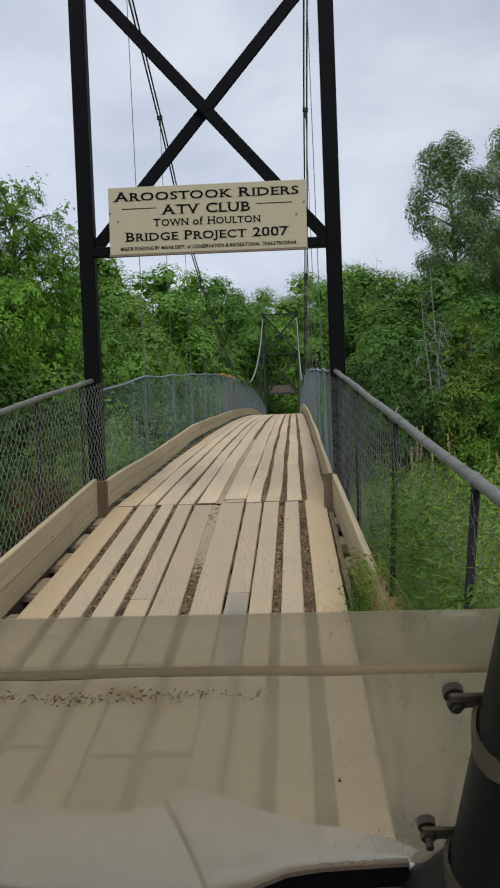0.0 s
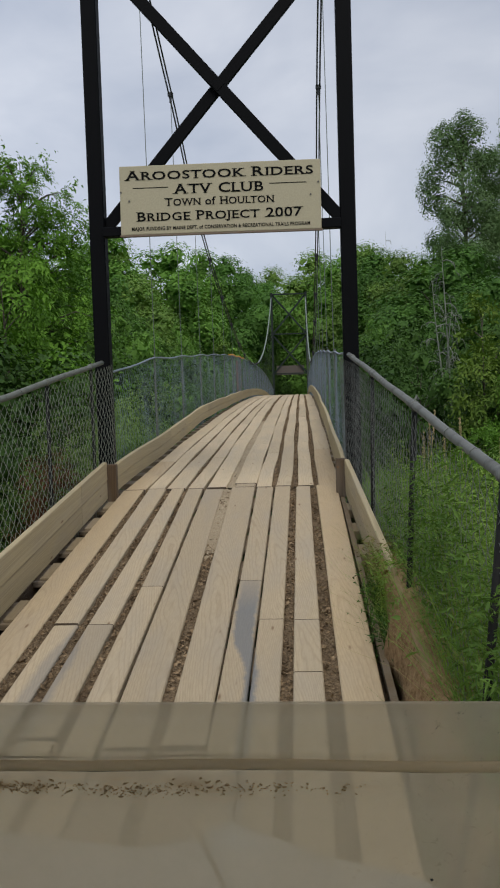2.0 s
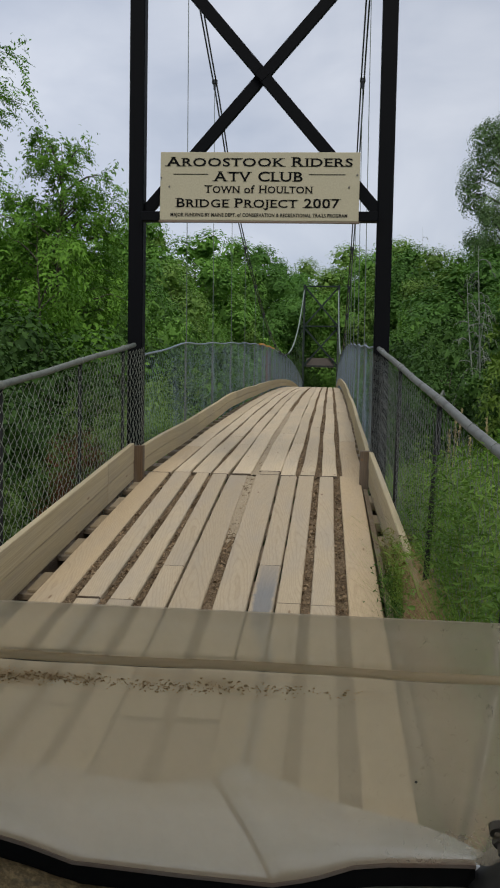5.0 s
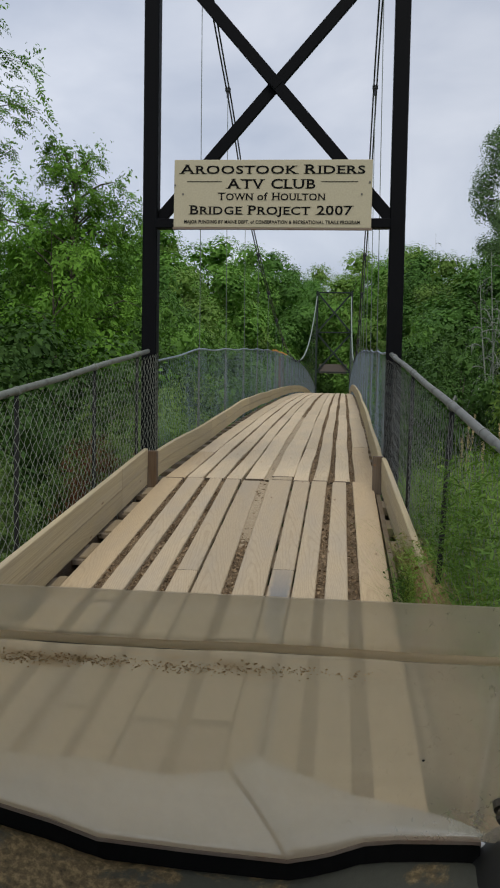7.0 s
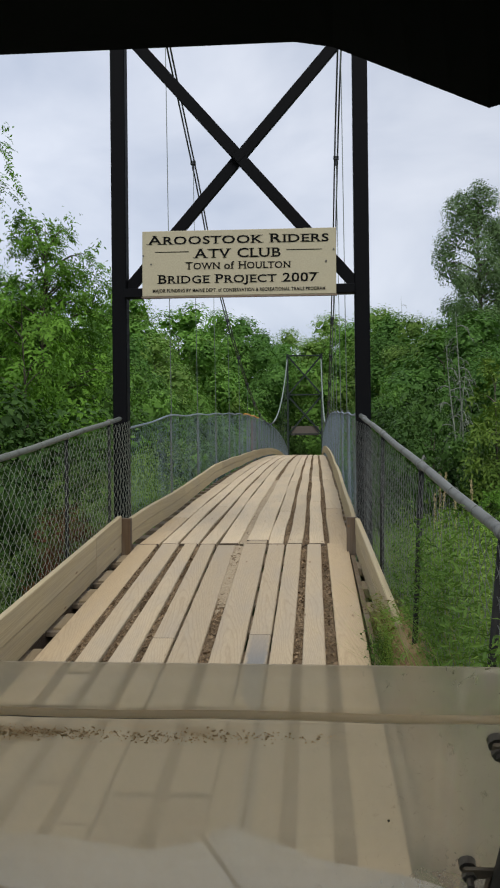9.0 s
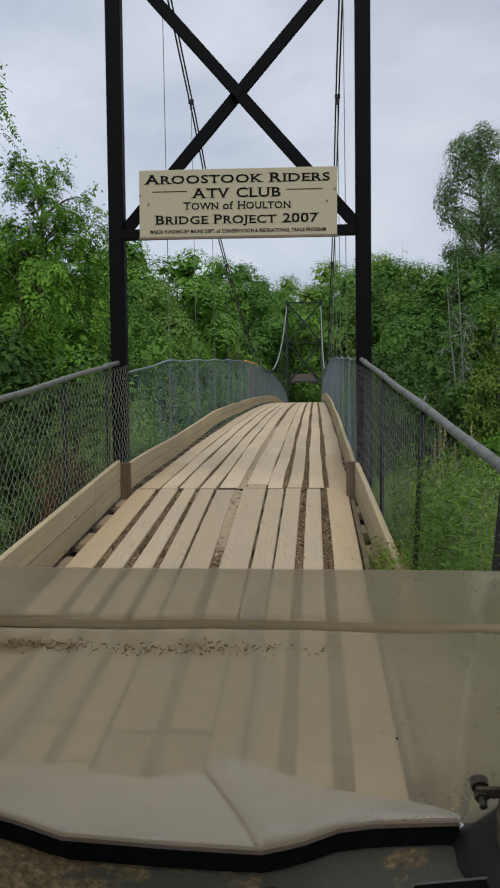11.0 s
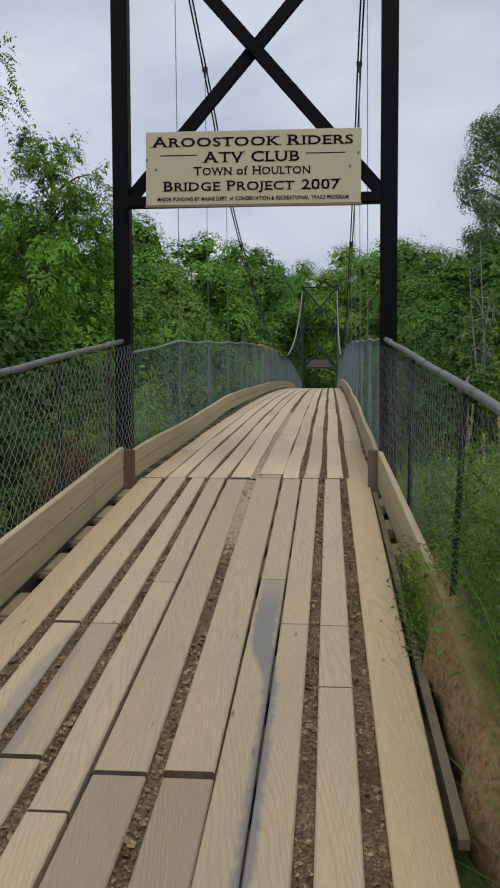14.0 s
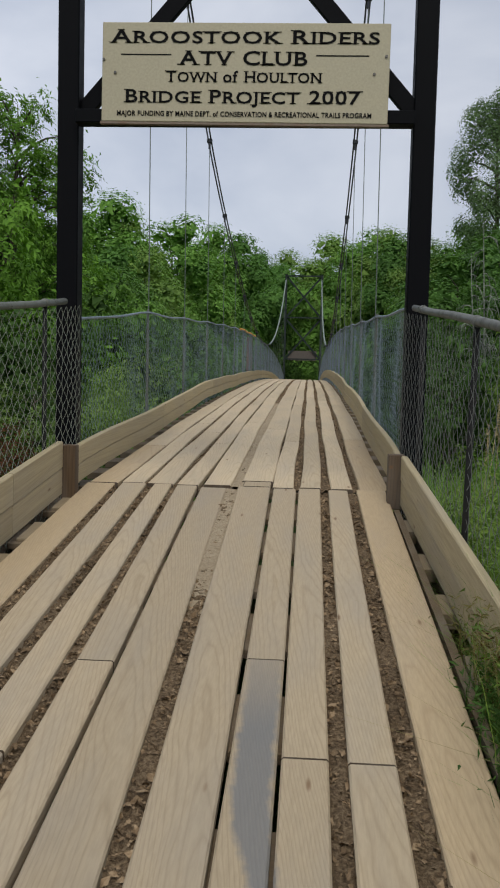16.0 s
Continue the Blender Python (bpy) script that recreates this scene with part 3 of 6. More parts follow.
def build_sign():
    s = thing("sign", "cream wooden sign board with black lettering, bolted to the tower", "sign", at=(0, -0.02, 2.32))
    part("board", box_bm((1.808, 0.022, 0.610), (0.009, -0.075, 2.635), bevel=0.004), SIGN, s, "cream painted board")
    part("edge_strip", box_bm((1.826, 0.03, 0.018), (0.009, -0.068, 2.322), bevel=0.003), SIGN_BACK, s, "brown lower edge strip")
    y = -0.0885
    sign_line(s, small_caps("AROOSTOOK RIDERS", 0.116, 0.102), 1.70, 0.012, 2.814, y)
    sign_line(s, small_caps("ATV CLUB", 0.122, 0.118), 0.82, 0.008, 2.682, y)
    sign_line(s, small_caps("TOWN of HOULTON", 0.096, 0.085), 0.985, 0.008, 2.577, y)
    sign_line(s, small_caps("BRIDGE PROJECT 2007", 0.115, 0.100), 1.495, 0.008, 2.448, y)
    sign_line(s, [("MAJOR", 0.044), (" ", 0.04), ("FUNDING", 0.044), (" ", 0.04), ("BY", 0.044), (" ", 0.04), ("MAINE", 0.044), (" ", 0.04), ("DEPT.", 0.044), (" ", 0.04),
                  ("of", 0.044), (" ", 0.04), ("CONSERVATION", 0.044), (" ", 0.04), ("&", 0.044), (" ", 0.04), ("RECREATIONAL", 0.044), (" ", 0.04), ("TRAILS", 0.044), (" ", 0.04), ("PROGRAM", 0.044)],
              1.61, 0.01, 2.365, y, 0.02)
    for x0, x1 in ((-0.775, -0.455), (0.455, 0.785)):
        part("rule", box_bm((x1 - x0, 0.003, 0.007), ((x0 + x1) / 2, -0.087, 2.742)), INK, s)
    for x, z in ((-0.81, 2.63), (0.82, 2.632), (-0.885, 2.71), (0.89, 2.74)):
        part("bolt", tube_bm([(x, -0.083, z), (x, -0.094, z)], 0.009, 8), BOLT, s)
    s.rotation_euler[1] = 0.006
    s.location.z -= 0.005


build_sign()


def build_far_sign():
    s = thing("sign", "brown weathered back of a sign board on the distant tower", "sign", at=(0, SPAN, 1.85))
    part("board", box_bm((1.83, 0.03, 0.62), (0.0, SPAN + 0.09, 2.14), bevel=0.004), SIGN_FAR, s)
    for x in (-0.6, 0.6):
        part("batten", box_bm((0.08, 0.04, 0.60), (x, SPAN + 0.055, 2.14), bevel=0.004), SIGN_FAR, s)


build_far_sign()


# ---- cables ----
def cable_z(y):
    k = (y - 26.0) / 26.0
    low = 1.9
    off = 0.15 * ease(0, 5.5, y) * (1 - ease(6.0, 8.4, y)) - 0.10 * ease(6.2, 8.4, y) * (1 - ease(9, 15, y))
    return low + (7.55 - low) * k * k + off if y < 26 else low + (7.05 - low) * k * k


def build_cable(x):
    c = thing("main_cable", "pair of sagging dark steel ropes with clamps and thin hangers", "cable", "cables of the bridge", at=(x, 0, 1.2))
    ys = [SPAN * i / 60 for i in range(61)]
    def cx(y):
        return x - 0.045 * max(0.0, 1 - abs(y - 5) / 16)
    for dx in (-0.022, 0.022):
        part("rope", tube_bm([(cx(y) + dx, y, cable_z(y)) for y in ys], 0.0125, 6), CABLE, c, soft=True)
    part("sleeve", tube_bm([(x, y, cable_z(y)) for y in [31 + 20.6 * i / 24 for i in range(25)]], 0.036, 8), SLEEVE, c, "pale grey-green cable sleeve", soft=True)
    y = 3.15
    while y < SPAN - 1:
        z0 = deck_z(y) - 0.12
        zc = cable_z(y)
        grey = HANGER_GREY if y > 3 else CABLE
        part("hanger", tube_bm([(x, y, z0), ((x + cx(y)) / 2, y, (z0 + zc) / 2), (cx(y), y, zc)], 0.0052, 5), grey, c)
        bm = box_bm((0.085, 0.05, 0.07), (cx(y), y, zc), bevel=0.012)
        tube_bm([(cx(y), y, zc - 0.12), (cx(y), y, zc - 0.03)], 0.02, 6, bm)
        part("clamp", bm, CABLE, c)
        y += 2.62
    back = [(x, 0, 7.62), (x * 1.02, -5, 4.6), (x * 1.05, -11.5, 0.0), (x * 1.06, -13.2, -1.1)]
    part("backstay", tube_bm(back, 0.0125, 6), CABLE, c)
    return c


build_cable(-1.15)
build_cable(1.12)


# ---- fences ----
def chain_link(name, x_at, y0, y1, low, high, parent, material, pitch=0.05, step=0.045, r=0.0016, wobble=0.004):
    """Zigzag wires hooked into each other, as thin three-sided bars."""
    rng = np.random.default_rng(int(abs(y0 * 100)) + (7 if x_at(y0) > 0 else 3))
    V, F, base = [], [], 0
    n = int((y1 - y0) / pitch)
    tri = np.array([[1.0, 0.0], [-0.5, 0.87], [-0.5, -0.87]]) * r
    for i in range(n):
        yc = y0 + (i + 0.5) * pitch
        x, zl, zh = x_at(yc), low(yc), high(yc)
        m = max(2, int((zh - zl) / step))
        z = np.linspace(zl, zh, m)
        off = np.where((np.arange(m) + i) % 2 == 0, 0.54, -0.54) * pitch
        y = yc + off + rng.normal(0, wobble, m)
        xx = x + np.where(np.arange(m) % 2 == 0, 0.003, -0.003) + wobble * np.sin(z * 4 + yc * 3)
        P = np.stack([xx, y, z], 1)
        ring = P[:, None, :] + np.stack([tri[:, 0], tri[:, 1], np.zeros(3)], 1)[None]
        V.append(ring.reshape(-1, 3))
        j = np.arange(m - 1)[:, None] * 3 + base
        for k in range(3):
            F.append(np.concatenate([j + k, j + (k + 1) % 3, j + 3 + (k + 1) % 3, j + 3 + k], 1))
        base += m * 3
    me = raw_mesh(name, np.concatenate(V), np.concatenate(F))
    return link(name, me, material, parent, "grey diamond wire mesh", "stuff")


def build_ramp_fence(side):
    right = side > 0
    def fx(y):
        return (1.125 - 0.033 * y) if right else -1.125 + 0.004 * y
    def top(y):
        return 1.187 + 0.108 * (y + 0.1)
    f = thing("fence", "grey chain-link fence with a galvanised pipe rail beside the ramp", "fence", "fences of the bridge", at=(fx(-4), -4, -0.6))
    ends = (-0.07, -9.0)
    part("top_rail", tube_bm([(fx(y), y, top(y) + 0.004 * math.sin(y * 3)) for y in [ends[0] + (ends[1] - ends[0]) * i / 14 for i in range(15)]], 0.021, 10), GALV_DULL if right else GALV, f, "galvanised pipe rail", soft=True)
    posts = (-0.42, -1.9, -3.72, -5.42, -7.2) if right else (-0.5, -1.85, -3.42, -5.3, -7.2)
    for i, y in enumerate(posts):
        g = ground_z(fx(y), y) - 0.1
        lean = (0.0, 0.025, 0.062, 0.095, 0.05)[i] if right else 0.0
        part("post", tube_bm([(fx(y) - lean * 2, y, g), (fx(y) - lean * 0.7, y, (g + top(y)) / 2), (fx(y), y, top(y) - 0.01)], 0.0145, 8), POST_DARK, f, "dark weathered post", soft=True)
        part("collar", tube_bm([(fx(y), y - 0.028, top(y - 0.028)), (fx(y), y + 0.028, top(y + 0.028))], 0.026, 10), GALV_DULL if right else GALV, f, soft=True)
        if not (right and i == 2):
            continue
        part("wire_hook", tube_bm([(fx(y), y, top(y) + 0.02), (fx(y) + 0.012, y + 0.004, top(y) + 0.05), (fx(y) + 0.022, y + 0.02, top(y) + 0.03)], 0.006, 5), GALV, f)
    for i in range(12):
        y = -0.35 - i * 0.68 - 0.17 * math.sin(i * 2.3)
        part("wire_tie", tube_bm([(fx(y) + 0.0225 * math.cos(a), y + 0.002 * a, top(y) + 0.0225 * math.sin(a)) for a in [k * math.tau / 7 for k in range(8)]], 0.0016, 4), GALV, f, "grey wire tie")
    chain_link("wire_mesh", lambda y: fx(y) - side * (0.02 + 0.045 * ease(-0.9, -0.1, y)), -8.9, 0.12, lambda y: max(ground_z(fx(y), y), RAMP * y - 0.35), lambda y: top(y) - 0.03, f, WIRE_OLD if right else WIRE_GREEN, r=0.0016 if right else 0.0019)
    return f


build_ramp_fence(-1)
build_ramp_fence(1)


def build_span_fence(side):
    x0 = -1.155 if side < 0 else 1.12
    def fx(y):
        return x0 + side * (0.014 * math.sin(y * 2.3) + 0.010 * math.sin(y * 5.1 + 1))
    def top(y):
        sag = 0.022 * math.sin((y - 3.15) / 2.62 * math.tau / 2) ** 2
        low = 0.135 * (1 - ease(-0.6, 3.4, y)) if side < 0 else 0.0
        return deck_z(y) + 1.20 - sag - low + 0.08 * ease(4, 16, y)
    f = thing("fence", "blue-grey chain-link fence hung along the suspended span", "fence", "fences of the bridge", at=(x0, 20, 0))
    ys = [0.1 + (SPAN - 0.2) * i / 120 for i in range(121)]
    part("top_wire", tube_bm([(x0, y, top(y)) for y in ys], 0.011, 6), WIRE, f, soft=True)
    y = 3.15
    while y < SPAN - 1:
        part("stay", tube_bm([(x0 + side * 0.01, y, deck_z(y) - 0.1), (x0 + side * 0.01, y, top(y) + 0.03)], 0.013, 6), GALV, f)
        y += 2.62
    part("end_post", tube_bm([(x0, 0.14, -0.3), (x0, 0.14, top(0.14))], 0.024, 8), GALV, f)
    chain_link("wire_mesh", fx, 0.1, 14.0, lambda y: deck_z(y) - 0.05, lambda y: top(y), f, WIRE, r=0.00145, wobble=0.008)
    chain_link("wire_mesh", fx, 14.0, SPAN - 0.1, lambda y: deck_z(y) - 0.05, lambda y: top(y), f, WIRE, pitch=0.06, step=0.08, r=0.0022)
    if side < 0:
        part("tape", tube_bm([(x0, y, top(y) + 0.025) for y in [15.0 + 0.5 * i for i in range(13)]], 0.022, 5), ORANGE, f, "faded orange tape on the wire")
        part("panel_strip", box_bm((0.02, 0.9, 1.15), (x0 - 0.02, 18.2, deck_z(18.2) + 0.6), bevel=0.004), FAR_POST, f, "rusty brown strip")
        part("pale_post", tube_bm([(x0 - 0.01, 19.3, deck_z(19.3)), (x0 - 0.01, 19.3, top(19.3))], 0.035, 8), GALV, f)
    return f


build_span_fence(-1)
build_span_fence(1)


# ---- utility vehicle ----
LEAN_BACK = 0.56       # how far the windshield leans back for each metre up
VX = 0.20              # the vehicle's middle


def wy(z):
    return -7.6562 - LEAN_BACK * (z - 0.606)


def pane_low(x):
    """Lower edge of the windshield, cut to the cowl; the same on both halves."""
    x = VX + abs(x - VX)
    pts = ((0.20, 0.531), (0.40, 0.529), (0.458, 0.508), (0.495, 0.490), (0.58, 0.484), (0.658, 0.481), (0.69, 0.492), (0.721, 0.510), (0.747, 0.516), (0.805, 0.522), (0.812, 0.5145), (0.88, 0.5145))
    for (xa, za), (xb, zb) in zip(pts, pts[1:]):
        if x <= xb:
            return za + (zb - za) * (x - xa) / (xb - xa)
    return pts[-1][1]


def build_vehicle():
    v = thing("utility_vehicle", "open grey utility vehicle with a dusty half windshield by the ramp", "utility vehicle", at=(VX, -8.2, -0.9))
    # windshield: a thin slab with a pressed fold below its top edge
    cols = [VX - 0.66 + 1.32 * i / 96 for i in range(97)]
    cols = sorted(set([round(c, 4) for c in cols] + [VX + s * d for s in (-1, 1) for d in (0.258, 0.295, 0.458, 0.521, 0.547, 0.605, 0.612)]))
    levels = [0.0, 0.06, 0.25, 0.5, 0.75, 0.92, 1.0]
    V, F = [], []
    prof = [(0.692, 0.0), (0.695, 0.003), (0.699, 0.0065), (0.703, 0.003), (0.7075, 0.001), (0.7388, 0.002)]
    rows = len(levels) + len(prof)
    for t_off in (0.0, 0.0045):
        for x in cols:
            lo = pane_low(max(VX - 0.604, min(VX + 0.604, x)))
            bow = 0.010 * (1 - ((x - VX) / 0.63) ** 2)
            for lv in levels:
                z = lo + (0.690 - lo) * lv
                V.append((x, wy(z) + t_off + bow, z))
            for z, d in prof:
                V.append((x, wy(z) + t_off + bow - d, z))
    n = len(cols)
    for s in range(2):
        for i in range(n - 1):
            for j in range(rows - 1):
                a = s * n * rows + i * rows + j
                q = (a, a + rows, a + rows + 1, a + 1)
                F.append(q if s == 0 else q[::-1])
    for i in range(n - 1):
        for j in (0, rows - 1):
            a, c = i * rows + j, n * rows + i * rows + j
            F.append((a, c, c + rows, a + rows) if j == 0 else (a, a + rows, c + rows, c))
    for i in (0, n - 1):
        for j in range(rows - 1):
            a, c = i * rows + j, n * rows + i * rows + j
            F.append((a, a + 1, c + 1, c) if i == 0 else (a, c, c + 1, a + 1))
    shield = link("windshield", raw_mesh("windshield", V, F), PANE, v, "dusty clear half windshield")
    # cut edge along the lower rim, and a black strip for the shaded gap
    rim = [x for x in cols if abs(x - VX) <= 0.613]
    bm = bmesh.new()
    def strip(bm, offs):
        rings = []
        for x in rim:
            lo = pane_low(max(VX - 0.604, min(VX + 0.604, x)))
            bow = 0.010 * (1 - ((x - VX) / 0.63) ** 2)
            rings.append([bm.verts.new((x, wy(lo) + bow + dy, lo + dz)) for dy, dz in offs])
        k = len(offs)
        for a, c in zip(rings, rings[1:]):
            for q in range(k):
                bm.faces.new((a[q], c[q], c[(q + 1) % k], a[(q + 1) % k]))
        bm.faces.new(rings[0][::-1])
        bm.faces.new(rings[-1])
    strip(bm, ((-0.002, 0.0005), (0.0065, 0.0005), (0.0065, -0.0022), (-0.002, -0.0022)))
    part("cut_edge", bm, SIGN_BACK, shield, "pale brown cut edge")
    bm = bmesh.new()
    strip(bm, ((0.0, -0.003), (0.011, -0.003), (0.012, -0.021), (0.001, -0.021)))
    part("rubber_seal", bm, ROOF_BLACK, v, "black strip put in for the shaded gap under the windshield")
    bm = bmesh.new()
    tube_bm([(x, wy(0.699) + 0.010 * (1 - ((x - VX) / 0.63) ** 2) - 0.0058, 0.699 + 0.0006 * math.sin(x * 31)) for x in [VX - 0.655 + 1.31 * i / 40 for i in range(41)]], 0.0030, 8, bm)
    part("fold_bead", bm, FOLD, shield, "dusty pressed fold with its highlight toned in", soft=True)
    # thin dark bars that draw the fold's shade along both edges
    for dz, r0, lab in ((0.0040, 0.0006, "thin dark line painted as shade over the fold"), (-0.0034, 0.0008, "thin dark line painted as shade under the fold")):
        bm = bmesh.new()
        tube_bm([(x, wy(0.699) + 0.010 * (1 - ((x - VX) / 0.63) ** 2) - 0.0045, 0.699 + dz + 0.0006 * math.sin(x * 31) + 0.0004 * math.sin(x * 73)) for x in [VX - 0.655 + 1.31 * i / 60 for i in range(61)]],
                [r0 * max(0.12, (1.0 - 0.85 * ease(0.45, 0.75, VX - 0.655 + 1.31 * i / 60)) * (0.7 + 0.3 * math.sin(i * 1.3))) for i in range(61)], 6, bm)
        part("crease", bm, SHADE_LINE, shield, lab, soft=True)
    # dried mud in a broken line, and a few specks
    rng = np.random.default_rng(5)
    ball = bmesh.new()
    bmesh.ops.create_icosphere(ball, subdivisions=1, radius=1.0)
    ball_v = np.array([q.co[:] for q in ball.verts])
    ball_f = np.array([[q.index for q in face.verts] for face in ball.faces])
    ball.free()
    def specks(name, spots):
        """Flattened grains on the pane: each given as x, depth off the pane, z, size, tilt, length and height."""
        V, F = [], []
        for x, off, z, r, tilt, long, tall in spots:
            p = ball_v * (r * long, r * 0.35, r * tall)
            ca, sa = math.cos(tilt), math.sin(tilt)
            bow = 0.010 * (1 - ((x - VX) / 0.63) ** 2)
            F.append(ball_f + len(ball_v) * len(V))
            V.append(np.stack([p[:, 0] * ca + p[:, 2] * sa + x, p[:, 1] + wy(z) + bow + off, p[:, 2] * ca - p[:, 0] * sa + z], 1))
        return raw_mesh(name, np.concatenate(V), np.concatenate(F))
    spots = []
    for i in range(7600):
        x = VX - 0.52 + rng.random() * 1.04
        keep = 1.0 if x < 0.50 else max(0.0, 1 - (x - 0.50) / 0.26)
        if rng.random() > keep * max(0.3, 0.62 + 0.38 * math.sin(x * 71) * math.sin(x * 29 + 1)):
            continue
        z = 0.6778 + rng.normal(0, 0.0025) + 0.0012 * math.sin(x * 40)
        spots.append((x, -0.0002, z, 0.00026 + 0.00058 * rng.random() ** 3, rng.uniform(-0.9, 0.9), rng.uniform(1.0, 2.6), rng.uniform(0.5, 1.1)))
    link("mud_specks", specks("mud_specks", spots), MUD, shield, "dried mud specks", "stuff")
    link("dark_fleck", specks("dark_fleck", [(0.761, 0.0002, 0.604, 0.0015, 0.0, 0.8, 1.1)]), RUBBER, shield, "small dark fleck")
    spots = []
    for i in range(130):
        x, z = 0.775 + 0.09 * rng.random(), rng.uniform(0.55, 0.69)
        spots.append((x + 0.012 * math.sin(i * 12.9), 0.0052, z + 0.01 * math.sin(i * 7.7), 0.0003 + 0.0008 * rng.random() ** 4, rng.uniform(-1.2, 1.2), rng.uniform(1.0, 2.8), 1.0))
    link("dark_specks", specks("dark_specks", spots), SPOT, shield, "dark grimy specks", "stuff")

    # hood with a centre crease on each half
    def hood_x(x, u):
        d = abs(x - VX)
        return VX + math.copysign(d - 0.108 * u * max(0.0, min((d - 0.15) / 0.308, (0.64 - d) / 0.182)), x - VX)
    def hood_z(x, u):
        d = abs(x - VX)
        back = pane_low(max(VX - 0.6, min(VX + 0.6, x))) - 0.006
        front = 0.322 - 0.035 * (abs(hood_x(x, u) - VX) / 0.6) ** 2 + 0.026 * ease(0.30, 0.46, d)
        g = d - 0.458
        flap = max(0.0, min(g / 0.022, (0.095 - g) / 0.073))
        rise = 0.005 * ease(0.0, 0.035, 0.33 - 0.15 * u - d) + 0.022 * ease(0.70, 0.97, u) * flap + 0.012 * max(0.0, 1 - abs(g - 0.004) / 0.15) * (1 if g > 0 else 0)
        return back + (front - back) * u ** 1.15 + rise - 8.0 * max(0.0, d - 0.605) ** 2
    V, F = [], []
    hc = sorted([VX - 0.66 + 1.32 * i / 280 for i in range(281)] + [VX - 0.458, VX + 0.458])
    hu = [i / 14 for i in range(15)]
    for x in hc:
        for u in hu:
            y0 = wy(pane_low(max(VX - 0.6, min(VX + 0.6, x)))) + 0.013
            V.append((hood_x(x, u), y0 + (-7.05 - 0.10 * ((x - VX) / 0.7) ** 2 - y0) * u, hood_z(x, u)))
        V.append((x, -7.02 - 0.10 * ((x - VX) / 0.7) ** 2, hood_z(x, 1) - 0.16))
        V.append((x, -7.06 - 0.10 * ((x - VX) / 0.7) ** 2, -0.10))
    r = len(hu) + 2
    for i in range(len(hc) - 1):
        for j in range(r - 1):
            a = i * r + j
            F.append((a, a + r, a + r + 1, a + 1))
    part_me = raw_mesh("hood", V, F)
    hood = link("hood", part_me, HOOD, v, "light grey moulded hood")
    hood.modifiers.new("thickness", "SOLIDIFY").thickness = 0.006
    # a dark bar on each hood crease in place of its shadow
    for s in (-1, 1):
        line = []
        for k in range(15):
            u = k / 14
            x = VX + s * 0.458
            y0 = wy(pane_low(x)) + 0.013
            line.append((hood_x(x, u), y0 + (-7.05 - 0.10 * ((x - VX) / 0.7) ** 2 - y0) * u, hood_z(x, u) + 0.0005))
        part("panel_seam", tube_bm(line, [0.0022 + 0.0016 * k / 14 for k in range(15)], 6), SHADE_LINE, hood, "dark line painted as shade along the hood crease", soft=True)
    # cowl ledge, dashboard and warning sticker
    V, F = [], []
    cc = [VX - 0.66 + 1.32 * i / 66 for i in range(67)]
    for x in cc:
        lo = pane_low(max(VX - 0.6, min(VX + 0.6, x)))
        for dy, dz in ((0.030, -0.027), (-0.004, -0.0225), (-0.05, -0.036), (-0.095, -0.058), (-0.105, -0.075), (-0.11, -0.20)):
            V.append((x, wy(lo) + dy, lo * 0.5 + 0.255 + dz if dy < -0.06 else lo + dz))
    for i in range(len(cc) - 1):
        for j in range(5):
            a = i * 6 + j
            F.append((a, a + 6, a + 7, a + 1))
    cowl = link("cowl", smooth(raw_mesh("cowl", V, F)), COWL, v, "grey cowl caked with dry mud")
    cowl.modifiers.new("thickness", "SOLIDIFY").thickness = 0.005
    for s in (-1, 1):
        lx = VX + s * 0.471
        part("hood_latch", tube_bm([(lx, wy(0.47) - 0.026, 0.430), (lx, wy(0.47) - 0.022, 0.446), (lx, wy(0.47) - 0.018, 0.452), (lx, wy(0.47) - 0.012, 0.454)], [0.020, 0.021, 0.018, 0.010], 14), CAP, v, "black domed hood latch", soft=True)
    for s in (-1, 1):
        bm = bmesh.new()
        corners = [(0.572, -7.66, 0.500), (0.660, -7.655, 0.508), (0.69, -7.735, 0.43), (0.50, -7.735, 0.42)]
        up_, dn_ = [[bm.verts.new((VX + s * cx, cy, cz - k)) for cx, cy, cz in corners] for k in (0, 0.05)]
        bm.faces.new(up_)
        bm.faces.new(dn_[::-1])
        for k in range(4):
            bm.faces.new((up_[k], dn_[k], dn_[(k + 1) % 4], up_[(k + 1) % 4]))
        bmesh.ops.recalc_face_normals(bm, faces=bm.faces)
        pod = part("dash_pod", bm, ROOF_BLACK, v, "black plastic pod at the foot of the pillar")
        rimline = [(VX + s * cx, cy, cz + 0.001) for cx, cy, cz in (corners[3], corners[0], corners[1])]
        part("pod_edge", tube_bm(rimline, 0.0010, 6), GALV, pod, "pale edge line", soft=True)
    dash = part("dashboard", box_bm((1.30, 0.16, 0.34), (VX, -7.80, 0.245), bevel=0.02), PLASTIC_GREEN, v, "dark green plastic dashboard")
    st = part("warning_sticker", box_bm((0.24, 0.003, 0.10), (0.60, -7.882, 0.33), bevel=0.001), PAPER, dash, "worn white warning sticker with a red band")
    bm = box_bm((0.236, 0.002, 0.014), (0.60, -7.8842, 0.371))
    part("red_band", bm, RED, dash, "red band")
    bm = bmesh.new()
    for i in range(6):
        for j in range(2):
            box_bm((0.085 - 0.012 * ((i * 3 + j) % 3), 0.001, 0.003), (0.545 + 0.11 * j, -7.8842, 0.352 - i * 0.010), bm=bm)
    part("text_bars", bm, INK_GREY, dash, "faded grey print")
